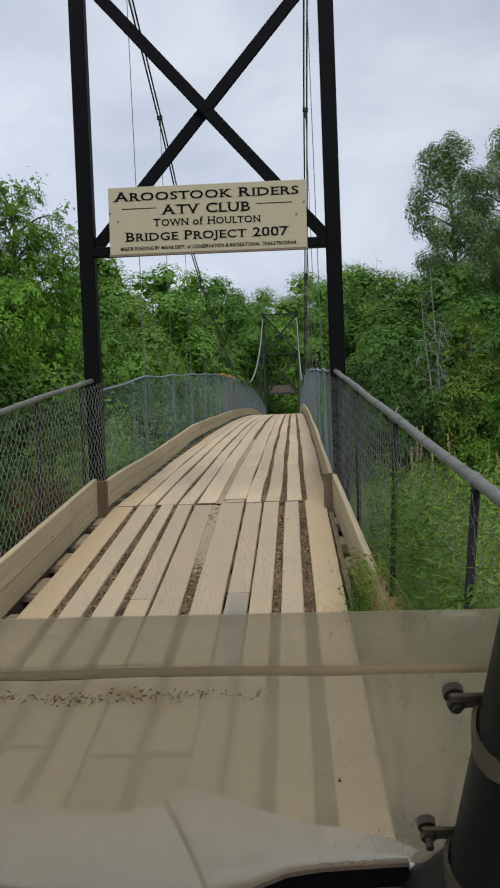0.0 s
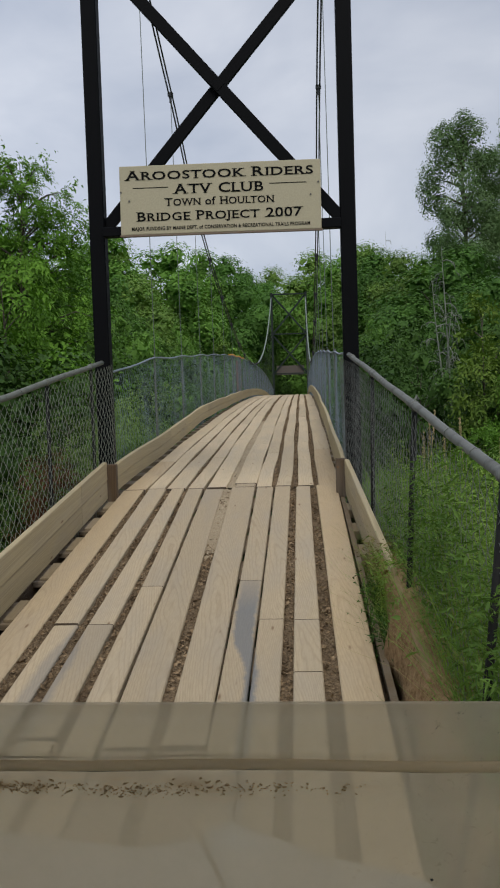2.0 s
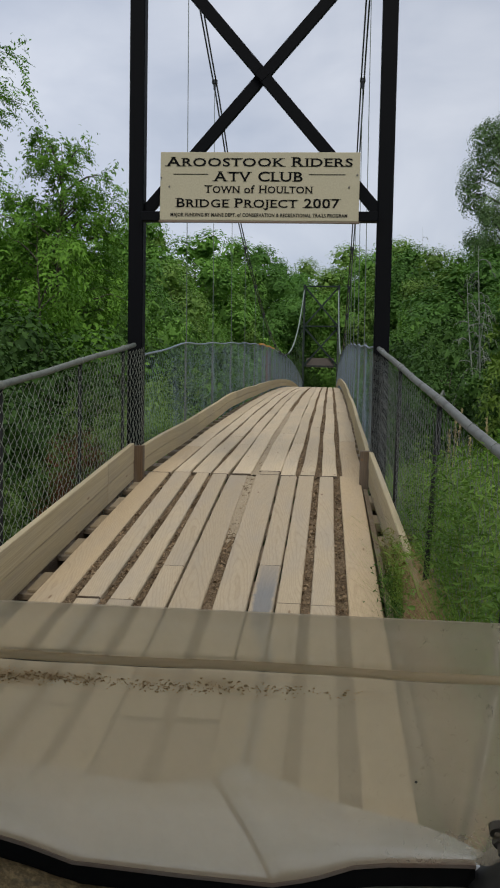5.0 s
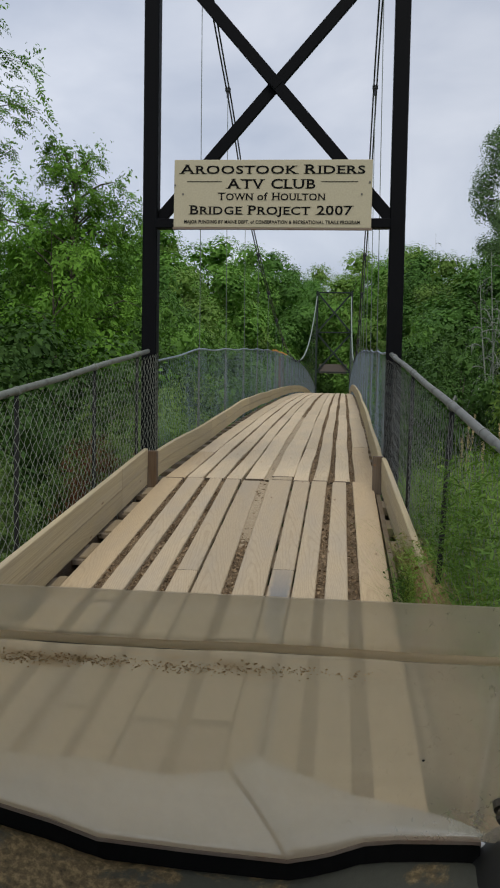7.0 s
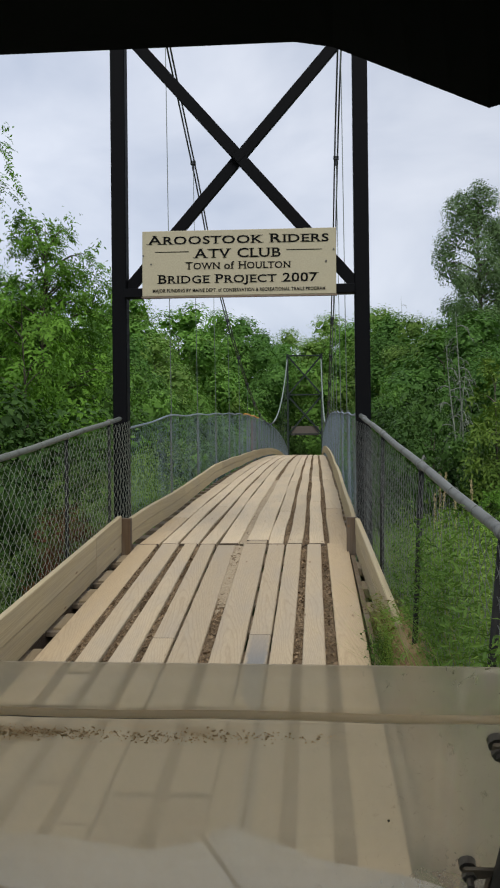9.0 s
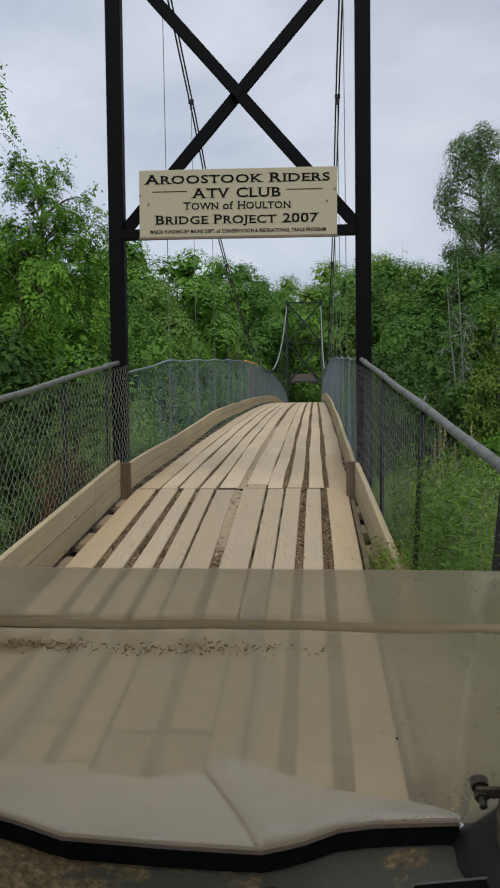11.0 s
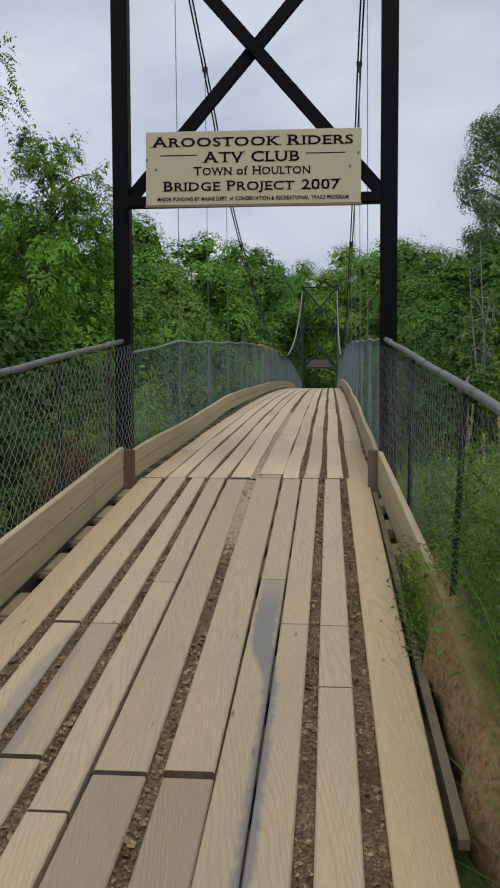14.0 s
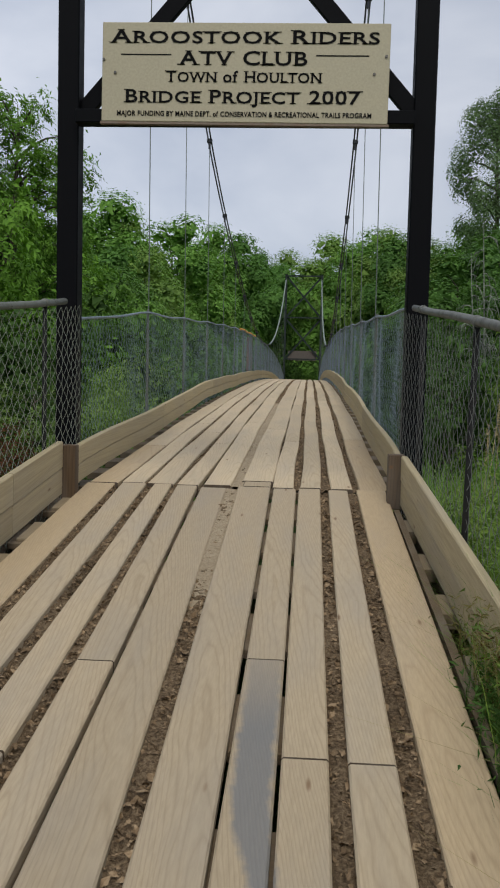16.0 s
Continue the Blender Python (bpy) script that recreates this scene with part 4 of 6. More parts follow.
    # roll cage, roof
    for s in (-1, 1):
        px = VX + s * 0.672
        tx = lambda z: px + s * (0.08 * (z - 0.56) - 0.0035)
        pts = [(tx(z), wy(z) - 0.035, z) for z in (-0.25, 0.45, 0.6, 0.75, 0.9)] + [(tx(1.02) - s * 0.010, wy(1.02) - 0.045, 1.02), (px - s * 0.012, -8.02, 1.10), (px - s * 0.014, -8.3, 1.17), (px - s * 0.014, -9.0, 1.17), (px, -9.18, 1.08), (px, -9.22, -0.2)]
        part("roll_bar", tube_bm(pts, 0.033, 16), PLASTIC, v, "black roll bar", soft=True)
        part("pillar_boot", tube_bm([(px, wy(z) - 0.035, z) for z in (0.40, 0.485, 0.505, 0.53, 0.535)], [0.088, 0.076, 0.060, 0.042, 0.034], 16), PLASTIC, v, "black rubber boot", soft=True)
        for z in (0.679, 0.564):
            x0 = px - s * (0.039 if z > 0.6 else 0.050)
            y0 = wy(z) - 0.004
            bm = bmesh.new()
            rings = []
            for k in range(20):
                a = k * math.tau / 20
                dip = -0.016 + 0.020 * math.sin(a) + 0.006 * math.cos(a)
                rings.append([bm.verts.new((tx(z + dip) + rr * math.cos(a) * s, wy(z + dip) - 0.035 + rr * math.sin(a), z + dip + h)) for rr, h in ((0.0335, 0.0075), (0.0365, 0.0075), (0.0365, -0.0075), (0.0335, -0.0075))])
            for k in range(20):
                for q in range(4):
                    bm.faces.new((rings[k][q], rings[k][(q + 1) % 4], rings[(k + 1) % 20][(q + 1) % 4], rings[(k + 1) % 20][q]))
            bmesh.ops.recalc_face_normals(bm, faces=bm.faces)
            cl = part("tube_clamp", bm, BRACKET, v, "weathered steel tube clamp")
            bm = box_bm((0.030, 0.003, 0.013), (x0 + s * 0.010, y0 - 0.008, z - 0.002), Euler((radians(29), 0, 0)).to_matrix(), 0.0015)
            part("ear", bm, BRACKET, cl)
            d = Vector((0, -0.87, -0.49))
            c0 = Vector((x0, y0, z))
            bm = tube_bm([c0 - d * 0.005, c0 + d * 0.0025], 0.0066, 12)
            tube_bm([c0 + d * 0.007, c0 + d * 0.0115], 0.0056, 6, bm)
            tube_bm([c0 + d * 0.0115, c0 + d * (0.0145 if z > 0.6 else 0.019)], 0.0029, 8, bm)
            part("bolt", bm, BOLT, cl, "worn hex bolt")
    V = []
    ROOF = 1.0995
    for u in range(67):
        x = VX - 0.66 + 1.32 * u / 66
        d = abs(x - VX)
        drop = 0.0 if d < 0.512 else 0.043 * (d - 0.512) / 0.098 if d < 0.61 else 0.043 - 0.05 * (d - 0.61) / 0.05
        for y, z in ((-7.87, ROOF - drop), (-7.88, ROOF + 0.045 - drop), (-7.94, ROOF + 0.075 - drop * 0.6), (-8.4, 1.245 - drop * 0.5), (-9.2, 1.225 - drop * 0.5), (-9.22, 1.185 - drop * 0.5), (-8.4, 1.20 - drop * 0.5), (-7.96, 1.12 - drop * 0.7)):
            V.append((x, y, z))
    F = [(i * 8 + j, i * 8 + (j + 1) % 8, (i + 1) * 8 + (j + 1) % 8, (i + 1) * 8 + j) for i in range(66) for j in range(8)]
    bm = bmesh.new()
    vs = [bm.verts.new(p) for p in V]
    for f in F:
        bm.faces.new([vs[i] for i in f])
    bm.faces.new(vs[:8][::-1])
    bm.faces.new(vs[-8:])
    bmesh.ops.recalc_face_normals(bm, faces=bm.faces)
    part("roof", bm, ROOF_BLACK, v, "matt black roof panel")
    # body below
    part("tub", box_bm((1.24, 2.2, 0.22), (VX, -8.55, -0.42), bevel=0.03), PLASTIC, v)
    for s in (-1, 1):
        part("side_panel", box_bm((0.05, 1.5, 0.42), (VX + s * 0.64, -9.0, -0.10), bevel=0.02), BODY, v)
        part("seat", box_bm((0.52, 0.5, 0.16), (VX + s * 0.30, -8.75, -0.16), bevel=0.04), SEAT, v)
        part("seat_back", box_bm((0.50, 0.13, 0.55), (VX + s * 0.30, -9.03, 0.16), Euler((radians(-10), 0, 0)).to_matrix(), 0.04), SEAT, v)
    part("rear_panel", box_bm((1.28, 0.05, 0.45), (VX, -9.6, -0.10), bevel=0.02), BODY, v)
    for s in (-1, 1):
        for y in (-7.02, -9.35):
            x = VX + s * 0.60
            gz = (deck_z(y) if y > RAMP_END else ground_z(x, y))
            r = 0.30
            tyre = bmesh.new()
            prof = ((-0.11, 0.17), (-0.125, 0.25), (-0.10, 0.295), (0, 0.30), (0.10, 0.295), (0.125, 0.25), (0.11, 0.17))
            rings = []
            for k in range(28):
                a = k * math.tau / 28
                rings.append([tyre.verts.new((x + dx, y + math.cos(a) * rr, gz + r + math.sin(a) * rr * (1.0 if k % 2 else 0.995))) for dx, rr in prof])
            for k in range(28):
                for q in range(6):
                    tyre.faces.new((rings[k][q], rings[k][q + 1], rings[(k + 1) % 28][q + 1], rings[(k + 1) % 28][q]))
            wheel = part("wheel", tube_bm([(x - 0.06, y, gz + r), (x + 0.06, y, gz + r)], 0.06, 12), BOLT, v)
            part("tyre", tyre, RUBBER, wheel, soft=True)
            part("rim", tube_bm([(x - 0.095, y, gz + r), (x - 0.03, y, gz + r), (x + 0.03, y, gz + r), (x + 0.095, y, gz + r)], [0.175, 0.14, 0.14, 0.175], 20), PLASTIC, wheel)
        part("axle_arm", tube_bm([(VX, -7.02, -0.42), (VX + s * 0.58, -7.02, deck_z(-7.02) + 0.30)], 0.025, 6), BOLT, v)
        part("axle_arm", tube_bm([(VX, -9.35, -0.45), (VX + s * 0.58, -9.35, -0.60)], 0.025, 6), BOLT, v)


build_vehicle()


# ---- plants ----
def unit(a):
    return a / (np.linalg.norm(a, axis=1)[:, None] + 1e-9)


def leaf_mesh(name, centres, u, w, lengths, width, fold=0.18, simple=False):
    """Pointed leaves along u with their upper sides towards w, each a folded kite; far-off ones are flat."""
    n = len(centres)
    u = unit(u)
    s = unit(np.cross(u, w))
    up = np.cross(s, u)
    L = lengths[:, None]
    if simple:
        a = centres - u * L * 0.5
        V = np.stack([a - s * L * width * 0.5, a + s * L * width * 0.5, centres + u * L * 0.5], 1).reshape(-1, 3)
        return raw_mesh(name, V, np.arange(n * 3).reshape(-1, 3))
    m = centres - u * L * 0.08
    b = m + s * L * width * 0.5 + up * L * fold * 0.5
    c = m - s * L * width * 0.5 + up * L * fold * 0.5
    V = np.stack([centres - u * L * 0.5, b, centres + u * L * 0.5, c], 1).reshape(-1, 3)
    i = np.arange(n)[:, None] * 4
    F = np.concatenate([np.concatenate([i, i + 1, i + 2], 1), np.concatenate([i, i + 2, i + 3], 1)], 0)
    return raw_mesh(name, V, F)


def leaf_turns(n, rng, droop, facing=None, jitter=0.4):
    u = rng.normal(0, 1, (n, 3))
    u[:, 2] = u[:, 2] * 0.55 - droop
    u = unit(u)
    if facing is None:
        w = rng.normal(0, 0.55, (n, 3)) + np.array([0, 0, 1.0])
    else:
        w = unit(facing + rng.normal(0, jitter, (n, 3)))
        u = u - w * (u * w).sum(1)[:, None]
        u[:, 2] -= droop * 0.3
    return u, w


def leaf_cloud(name, centres, lengths, rng, droop=0.3, width=0.5, facing=None, jitter=0.4):
    u, w = leaf_turns(len(centres), rng, droop, facing, jitter)
    return leaf_mesh(name, centres, u, w, lengths, width)


def spray_leaflets(roots, dirs, rng, length, pairs, size):
    """Compound leaves: each a drooping stalk with leaflets in pairs and one at its tip."""
    n = len(roots)
    d = unit(dirs)
    s = unit(np.cross(d, np.array([0, 0, 1.0]) + rng.normal(0, 0.35, (n, 3))))
    L = length * rng.uniform(0.65, 1.25, n)[:, None]
    out = [[], [], [], []]
    for k in range(pairs + 1):
        t = (k + 0.6) / (pairs + 0.6)
        at = roots + d * L * t + np.array([0, 0, -0.42]) * L * t * t
        along = unit(d + np.array([0, 0, -0.84 * t]))
        nrm = np.cross(s, along)
        nrm *= np.sign(nrm[:, 2:3] + 1e-6)
        for g in ((-1, 1) if k < pairs else (0,)):
            q = unit(along * (0.55 if g else 1.0) + s * g * 0.85 + np.array([0, 0, -0.15]) + rng.normal(0, 0.12, (n, 3)))
            ln = size * rng.uniform(0.75, 1.2, n) * (0.8 + 0.5 * math.sin(math.pi * min(t, 0.9)))
            out[0].append(at + q * ln[:, None] * 0.5)
            out[1].append(q)
            out[2].append(nrm + rng.normal(0, 0.18, (n, 3)))
            out[3].append(ln)
    return [np.concatenate(a, 0) for a in out]


def plant_parts(height, radius, base, lobes, leaves, size, seed, lobe=0.26, rough=0.22, flat=0.6, droop=0.3, width=0.5, trunk_r=None, power=1.0, skew=0.0, inner=0.1, spray=0, simple=False):
    """Trunk with limbs, and a crown of leafy lobes at the limbs' ends; big shaded leaves fill the inside. Returns two meshes."""
    rng = np.random.default_rng(seed)
    tr = trunk_r or height * 0.013
    bm = bmesh.new()
    bend = rng.normal(0, 0.02, 2) * height
    def axis(t):
        return Vector((bend[0] * t * t, bend[1] * t * t, height * t))
    tube_bm([axis(t) for t in (0, 0.12, 0.3, 0.5, 0.7, 0.82, 0.9)], [tr * k for k in (1.25, 1.0, 0.85, 0.65, 0.42, 0.24, 0.08)], 7, bm)
    mid, half = (1 + base) / 2 * height, (1 - base) / 2 * height
    C, limbs = [], []
    def limb_rise(k):
        """Limbs arch up from the trunk and hang at their tips, as a share of their length."""
        return 0.42 * k * (1 - k) - 0.55 * np.maximum(0.0, k - 0.55) ** 2
    for i in range(lobes):
        w = 1 - 2 * (i + 0.5) / lobes
        a = i * 2.39996 + rng.normal(0, 0.25)
        r = math.sqrt(1 - w * w) ** power * (1 + skew * w)
        grow = (1 + rng.normal(0, rough)) * (0.72 if rng.random() < 0.25 else 0.92)
        e = axis(min(0.95, max(0.05, (mid + half * w) / height)))
        q = Vector((e.x + math.cos(a) * r * radius * grow, e.y + math.sin(a) * r * radius * grow, mid + half * w * min(1.05, grow) * 0.95))
        root = axis(max(base * 0.8, min(0.86, (q.z - 0.45 * (q - e).length) / height)))
        knee = root.lerp(q, 0.5) + Vector((0, 0, 0.06 * (q - root).length))
        limbs.append((*root, *q))
        if spray:
            ln = (q - root).length
            r0 = tr * (0.34 if i % 3 == 0 else 0.2)
            tube_bm([root.lerp(q, k) + Vector((0, 0, ln * limb_rise(k))) for k in (0, 0.25, 0.5, 0.75, 1.0)], [r0, r0 * 0.75, r0 * 0.5, r0 * 0.28, r0 * 0.08], 4, bm, False)
        elif i % 2 == 0:
            r0 = tr * 0.32
            tube_bm([root, knee, root.lerp(q, 0.9)], [r0, r0 * 0.55, r0 * 0.12], 4, bm, False)
        C.append((*q, radius * lobe * rng.uniform(0.7, 1.3)))
        if rng.random() < 0.3:
            C.append((*root.lerp(q, rng.uniform(0.45, 0.8)), radius * lobe * rng.uniform(0.7, 1.2)))
    C = np.array(C)
    wts = C[:, 3] ** 2
    wts /= wts.sum()
    def around(n, lift):
        pick = rng.choice(len(C), n, p=wts)
        away = unit(C[pick, :3] - np.array([0, 0, mid]))
        off = unit(rng.normal(0, 1, (n, 3)) + away * 0.75 + np.array([0, 0, lift]))
        return pick, off
    U, W, P, S = [], [], [], []
    if spray:
        # leaves in flat, hanging sprays along the outer part of every limb
        n = leaves // (2 * spray + 1)
        limbs = np.array(limbs)
        R, D = limbs[:, :3], limbs[:, 3:] - limbs[:, :3]
        L = np.linalg.norm(D, axis=1)
        pick = rng.choice(len(L), n, p=(L + 0.15 * radius) / (L + 0.15 * radius).sum())
        k = 0.22 + 0.83 * rng.random(n) ** 0.7
        ahead = D[pick] / L[pick, None]
        side = unit(np.cross(ahead, np.array([0, 0, 1.0])) + 1e-6) * rng.choice([-1.0, 1.0], n)[:, None]
        reach = (0.03 + 0.40 * rng.random(n)) * np.maximum(0.18, 1.15 - k)
        p0 = R[pick] + D[pick] * k[:, None] + side * (L[pick] * reach)[:, None]
        p0[:, 2] += L[pick] * (limb_rise(k) + rng.normal(0, 0.075, n) - 0.3 * reach)
        off = ahead * 0.75 + side * 0.7 + np.array([0, 0, -0.25]) - np.array([0, 0, 0.9]) * np.maximum(0, k - 0.7)[:, None]
        p, u, w, ln = spray_leaflets(p0, off + rng.normal(0, 0.25, (n, 3)), rng, size * 3.4, spray, size)
    else:
        pick, off = around(leaves, 0.45)
        reach = rng.random(leaves) ** 0.16 * rng.choice([1.0] * 7 + [1.10, 1.2], leaves)
        p = C[pick, :3] + off * np.array([1, 1, flat]) * C[pick, 3:4] * reach[:, None]
        u, w = leaf_turns(leaves, rng, droop, off + np.array([0, 0, 0.5]), 0.18)
        ln = size * rng.uniform(0.55, 1.3, leaves)
    # the inside of each lobe, in shade
    m = int(leaves * inner)
    pick, off = around(m, 0.0)
    p2 = C[pick, :3] + off * np.array([1, 1, flat]) * C[pick, 3:4] * rng.uniform(0.1, 0.72, m)[:, None]
    u2, w2 = leaf_turns(m, rng, droop, off + np.array([0, 0, 0.3]), 0.5)
    l2 = np.minimum(size * (rng.uniform(2.8, 4.2, m) if simple else rng.uniform(1.1, 1.6, m) if spray else rng.uniform(1.5, 2.3, m)), C[pick, 3] * 0.9)
    wid = np.full(len(p) + m, width)
    wood = bpy.data.meshes.new("trunk")
    bm.to_mesh(wood)
    bm.free()
    crown = leaf_mesh("crown", np.concatenate([p, p2], 0), np.concatenate([u, u2], 0), np.concatenate([w, w2], 0), np.concatenate([ln, l2], 0), width, simple=simple)
    return smooth(wood), crown


def plant(name, label, category, meshes, leaf, bark, at, turn=0.0, scale=1.0, group=""):
    p = thing(name, label, category, group)
    wood, crown = meshes
    a = link("trunk", wood, bark)
    c = link("crown", crown, leaf)
    for ob in (a, c):
        ob.parent = p
    p.matrix_basis = pose(*at, 0, 0, turn) @ Matrix.Scale(scale, 4)
    return p


def recolour(meshes, leaf, bark):
    """The same shapes with leaves of another kind."""
    a, c = meshes[0].copy(), meshes[1].copy()
    for me, m in ((a, bark), (c, leaf)):
        me.materials.clear()
        me.materials.append(m)
    return a, c


def build_dead_tree(x, y, top, spread, seed, label, stems=3):
    """A bleached trunk that forks into upright stems, with long arching, drooping branches and fine twigs."""
    rng = random.Random(seed)
    z0 = ground_z(x, y) - 0.1
    h = top - z0
    tree = thing("dead_tree", label, "dead tree", "trees", at=(x, y, z0))
    def axis(t, k):
        fork = max(0.0, t - 0.42) * (0, -0.30, 0.26, -0.12)[k % 4] * spread
        return Vector((x + 0.07 * math.sin(t * 4.0 + k) * spread + fork, y + 0.05 * math.sin(t * 3) + 0.4 * fork, z0 + h * t * (1, 0.9, 0.8, 0.86)[k % 4]))
    for k in range(stems):
        ts = (0, 0.2, 0.42, 0.6, 0.75, 0.9, 1.0) if k == 0 else (0.42, 0.55, 0.7, 0.85, 1.0)
        part("trunk" if k == 0 else "stem", tube_bm([axis(t, k) if t > 0.42 else axis(t, 0).lerp(axis(t, k), max(0.0, (t - 0.2) / 0.22)) for t in ts], [0.055 * (1.04 - t) + 0.003 for t in ts], 6), BARK_DEAD, tree, soft=True)
    for i in range(46):
        k = i % stems
        t = 0.34 + 0.62 * (i / 46) ** 0.9
        a = rng.uniform(0, math.tau)
        L = spread * rng.uniform(0.35, 0.8) * (1.15 - 0.6 * t)
        out = Vector((math.cos(a), math.sin(a), 0))
        p0 = axis(t, k)
        rise, fall = rng.uniform(0.25, 0.8), rng.uniform(0.7, 1.6)
        def at(q):
            return p0 + out * L * q * (1 - 0.25 * q) + Vector((0, 0, L * (q * rise - q * q * fall)))
        bm = tube_bm([at(q) for q in (0, 0.25, 0.5, 0.75, 1.0)], [0.016, 0.014, 0.011, 0.008, 0.003], 4)
        for j in range(7):
            q = rng.uniform(0.25, 0.98)
            side = Vector((-out.y, out.x, 0)) * rng.choice((-1, 1))
            b0, l = at(q), L * rng.uniform(0.2, 0.5)
            tube_bm([b0, b0 + out * l * 0.3 + side * l * 0.35 + Vector((0, 0, -0.12 * l)), b0 + out * l * 0.42 + side * l * 0.5 + Vector((0, 0, -0.7 * l))], [0.009, 0.007, 0.003], 3, bm, False)
        part("branch", bm, BARK_DEAD, tree, soft=True)
    return tree


def build_plants():
    rng = random.Random(11)
    # near ash trees on the river bank
    ash = [plant_parts(9.0, 2.5, 0.10, 128, 58000, 0.086, 21, 0.26, 0.24, 0.7, 0.6, 0.42, inner=0.07, spray=4),
           plant_parts(8.2, 1.85, 0.05, 118, 50000, 0.080, 22, 0.28, 0.26, 0.75, 0.6, 0.42, skew=-0.35, inner=0.08, spray=4)]
    tall = plant_parts(14.5, 2.35, 0.14, 150, 72000, 0.088, 24, 0.22, 0.2, 0.7, 0.6, 0.40, inner=0.06, spray=4)
    lab = "green ash tree with long narrow leaflets on the river bank"
    def put(kind, meshes, leaf, x, y, turn, label, top, wide=1.0):
        z = ground_z(x, y) - 0.15
        h = max(v.co.z for v in meshes[1].vertices)
        p = plant(kind, label, "tree", meshes, leaf, BARK, (x, y, z), turn, (top - z) / h, "trees")
        p.scale = (p.scale[0] * wide, p.scale[1] * wide, p.scale[2])
        return p
    put("ash_tree", tall, LEAF_ASH, -9.45, 12.2, 20, lab, 11.6, 1.0)
    # tree added at the edge of view to shade the bushes below
    put("ash_tree", ash[0], LEAF_MID, -6.9, 2.4, 75, lab, 7.6, 0.95)
    put("ash_tree", ash[1], LEAF_ASH, -6.35, 14.0, 160, lab, 7.2, 0.82)
    put("ash_tree", recolour(ash[1], LEAF_MID, BARK), LEAF_MID, -6.9, 15.4, 250, lab, 5.9, 1.25)
    put("ash_tree", ash[0], LEAF_MID, -8.6, 18.0, 220, lab, 6.6)
    put("ash_tree", recolour(ash[1], LEAF_DARK, BARK), LEAF_DARK, -7.1, 20.5, 300, lab, 5.3, 1.2)
    # broadleaved trees of the far bank, four shapes
    far = [plant_parts(12, 3.1, 0.05, 34, 22000, 0.165, 31, 0.44, 0.13, 0.9, 0.2, 0.72, skew=-0.2, inner=0.10, simple=True),
           plant_parts(12, 2.6, 0.05, 36, 22000, 0.158, 32, 0.46, 0.15, 0.9, 0.2, 0.72, skew=-0.35, inner=0.10, simple=True),
           plant_parts(12, 3.5, 0.05, 40, 23000, 0.168, 33, 0.40, 0.13, 0.9, 0.2, 0.72, skew=-0.15, inner=0.10, simple=True),
           plant_parts(12, 2.3, 0.03, 36, 21000, 0.158, 34, 0.48, 0.16, 0.9, 0.2, 0.72, skew=-0.35, inner=0.10, simple=True)]
    stock = []
    for i, (m, lf) in enumerate(((far[0], LEAF_MID), (far[1], LEAF_DARK), (far[2], LEAF_MID), (far[3], LEAF_DARK), (recolour(far[1], LEAF_FAR, BARK), LEAF_FAR), (recolour(far[2], LEAF_DARK, BARK), LEAF_DARK))):
        h = max(v.co.z for v in m[1].vertices)
        stock.append((plant("broadleaf_tree", "leafy green broadleaf tree in the wood across the river", "tree", m, lf, BARK, (-38 + 15 * i, 104 - 3 * (i % 3), -1.6), 70 * i, 0.95, "trees"), h))
    def wood_tree(k, x, y, top, wide=1.0):
        p, h = stock[k]
        z = ground_z(x, y) - 0.2
        s = (top - z) / h
        q = copy_thing(p, pose(x, y, z, 0, 0, rng.uniform(0, 360)))
        q.scale = (s * wide, s * wide, s)
    rows = [(0, -11.6, 44, 10.9), (2, -8.2, 50, 10.6), (4, -9.9, 46, 10.3), (0, -7.1, 58, 11.5), (5, -5.0, 60, 11.4), (3, -4.5, 78, 12.8), (4, -2.4, 85, 13.7), (4, 1.3, 64, 12.1), (4, 0.4, 88, 13.4),
            (0, 3.5, 60, 11.8), (4, 5.0, 55, 11.1), (3, 5.9, 52, 10.1), (4, 6.9, 46, 9.2), (4, 0.9, 70, 9.0), (1, -2.4, 68, 10.2), (4, 3.8, 66, 9.8), (2, 9.6, 46, 8.4), (3, 12.4, 44, 11.0),
            (0, -14.5, 36, 8.6), (2, -12.0, 30, 7.4), (5, -9.8, 27, 6.2), (3, -7.4, 30, 6.0), (4, -7.0, 36, 6.8), (0, 11.0, 56, 11.5),
               (4, -7.4, 54, 9.0), (4, 7.0, 53, 7.4), (5, 6.1, 29, 6.0), (1, 8.6, 32, 7.2), (5, 8.0, 25, 5.0)]
    for k, x, y, top in rows:
        wood_tree(k, x, y, top, rng.uniform(0.95, 1.2))
    # tall poplars and dead standing trees
    pop = plant_parts(16, 1.7, 0.52, 70, 40000, 0.088, 41, 0.36, 0.15, 1.1, 0.1, 0.8, power=1.1, skew=-0.2, inner=0.03)
    for x, y, top, turn in ((9.38, 38, 14.7, 0), (12.2, 40, 15.3, 140)):
        m = pop if turn == 0 else recolour(pop, LEAF_POPLAR, BARK)
        put("poplar_tree", m, LEAF_POPLAR, x, y, turn, "tall grey-green poplar with a bare lower trunk", top)
    build_dead_tree(4.55, 15.8, 4.5, 1.5, 5, "bleached grey dead tree with thin drooping branches")
    build_dead_tree(6.9, 55, 11.6, 1.6, 9, "bare grey dead tree above the wood")
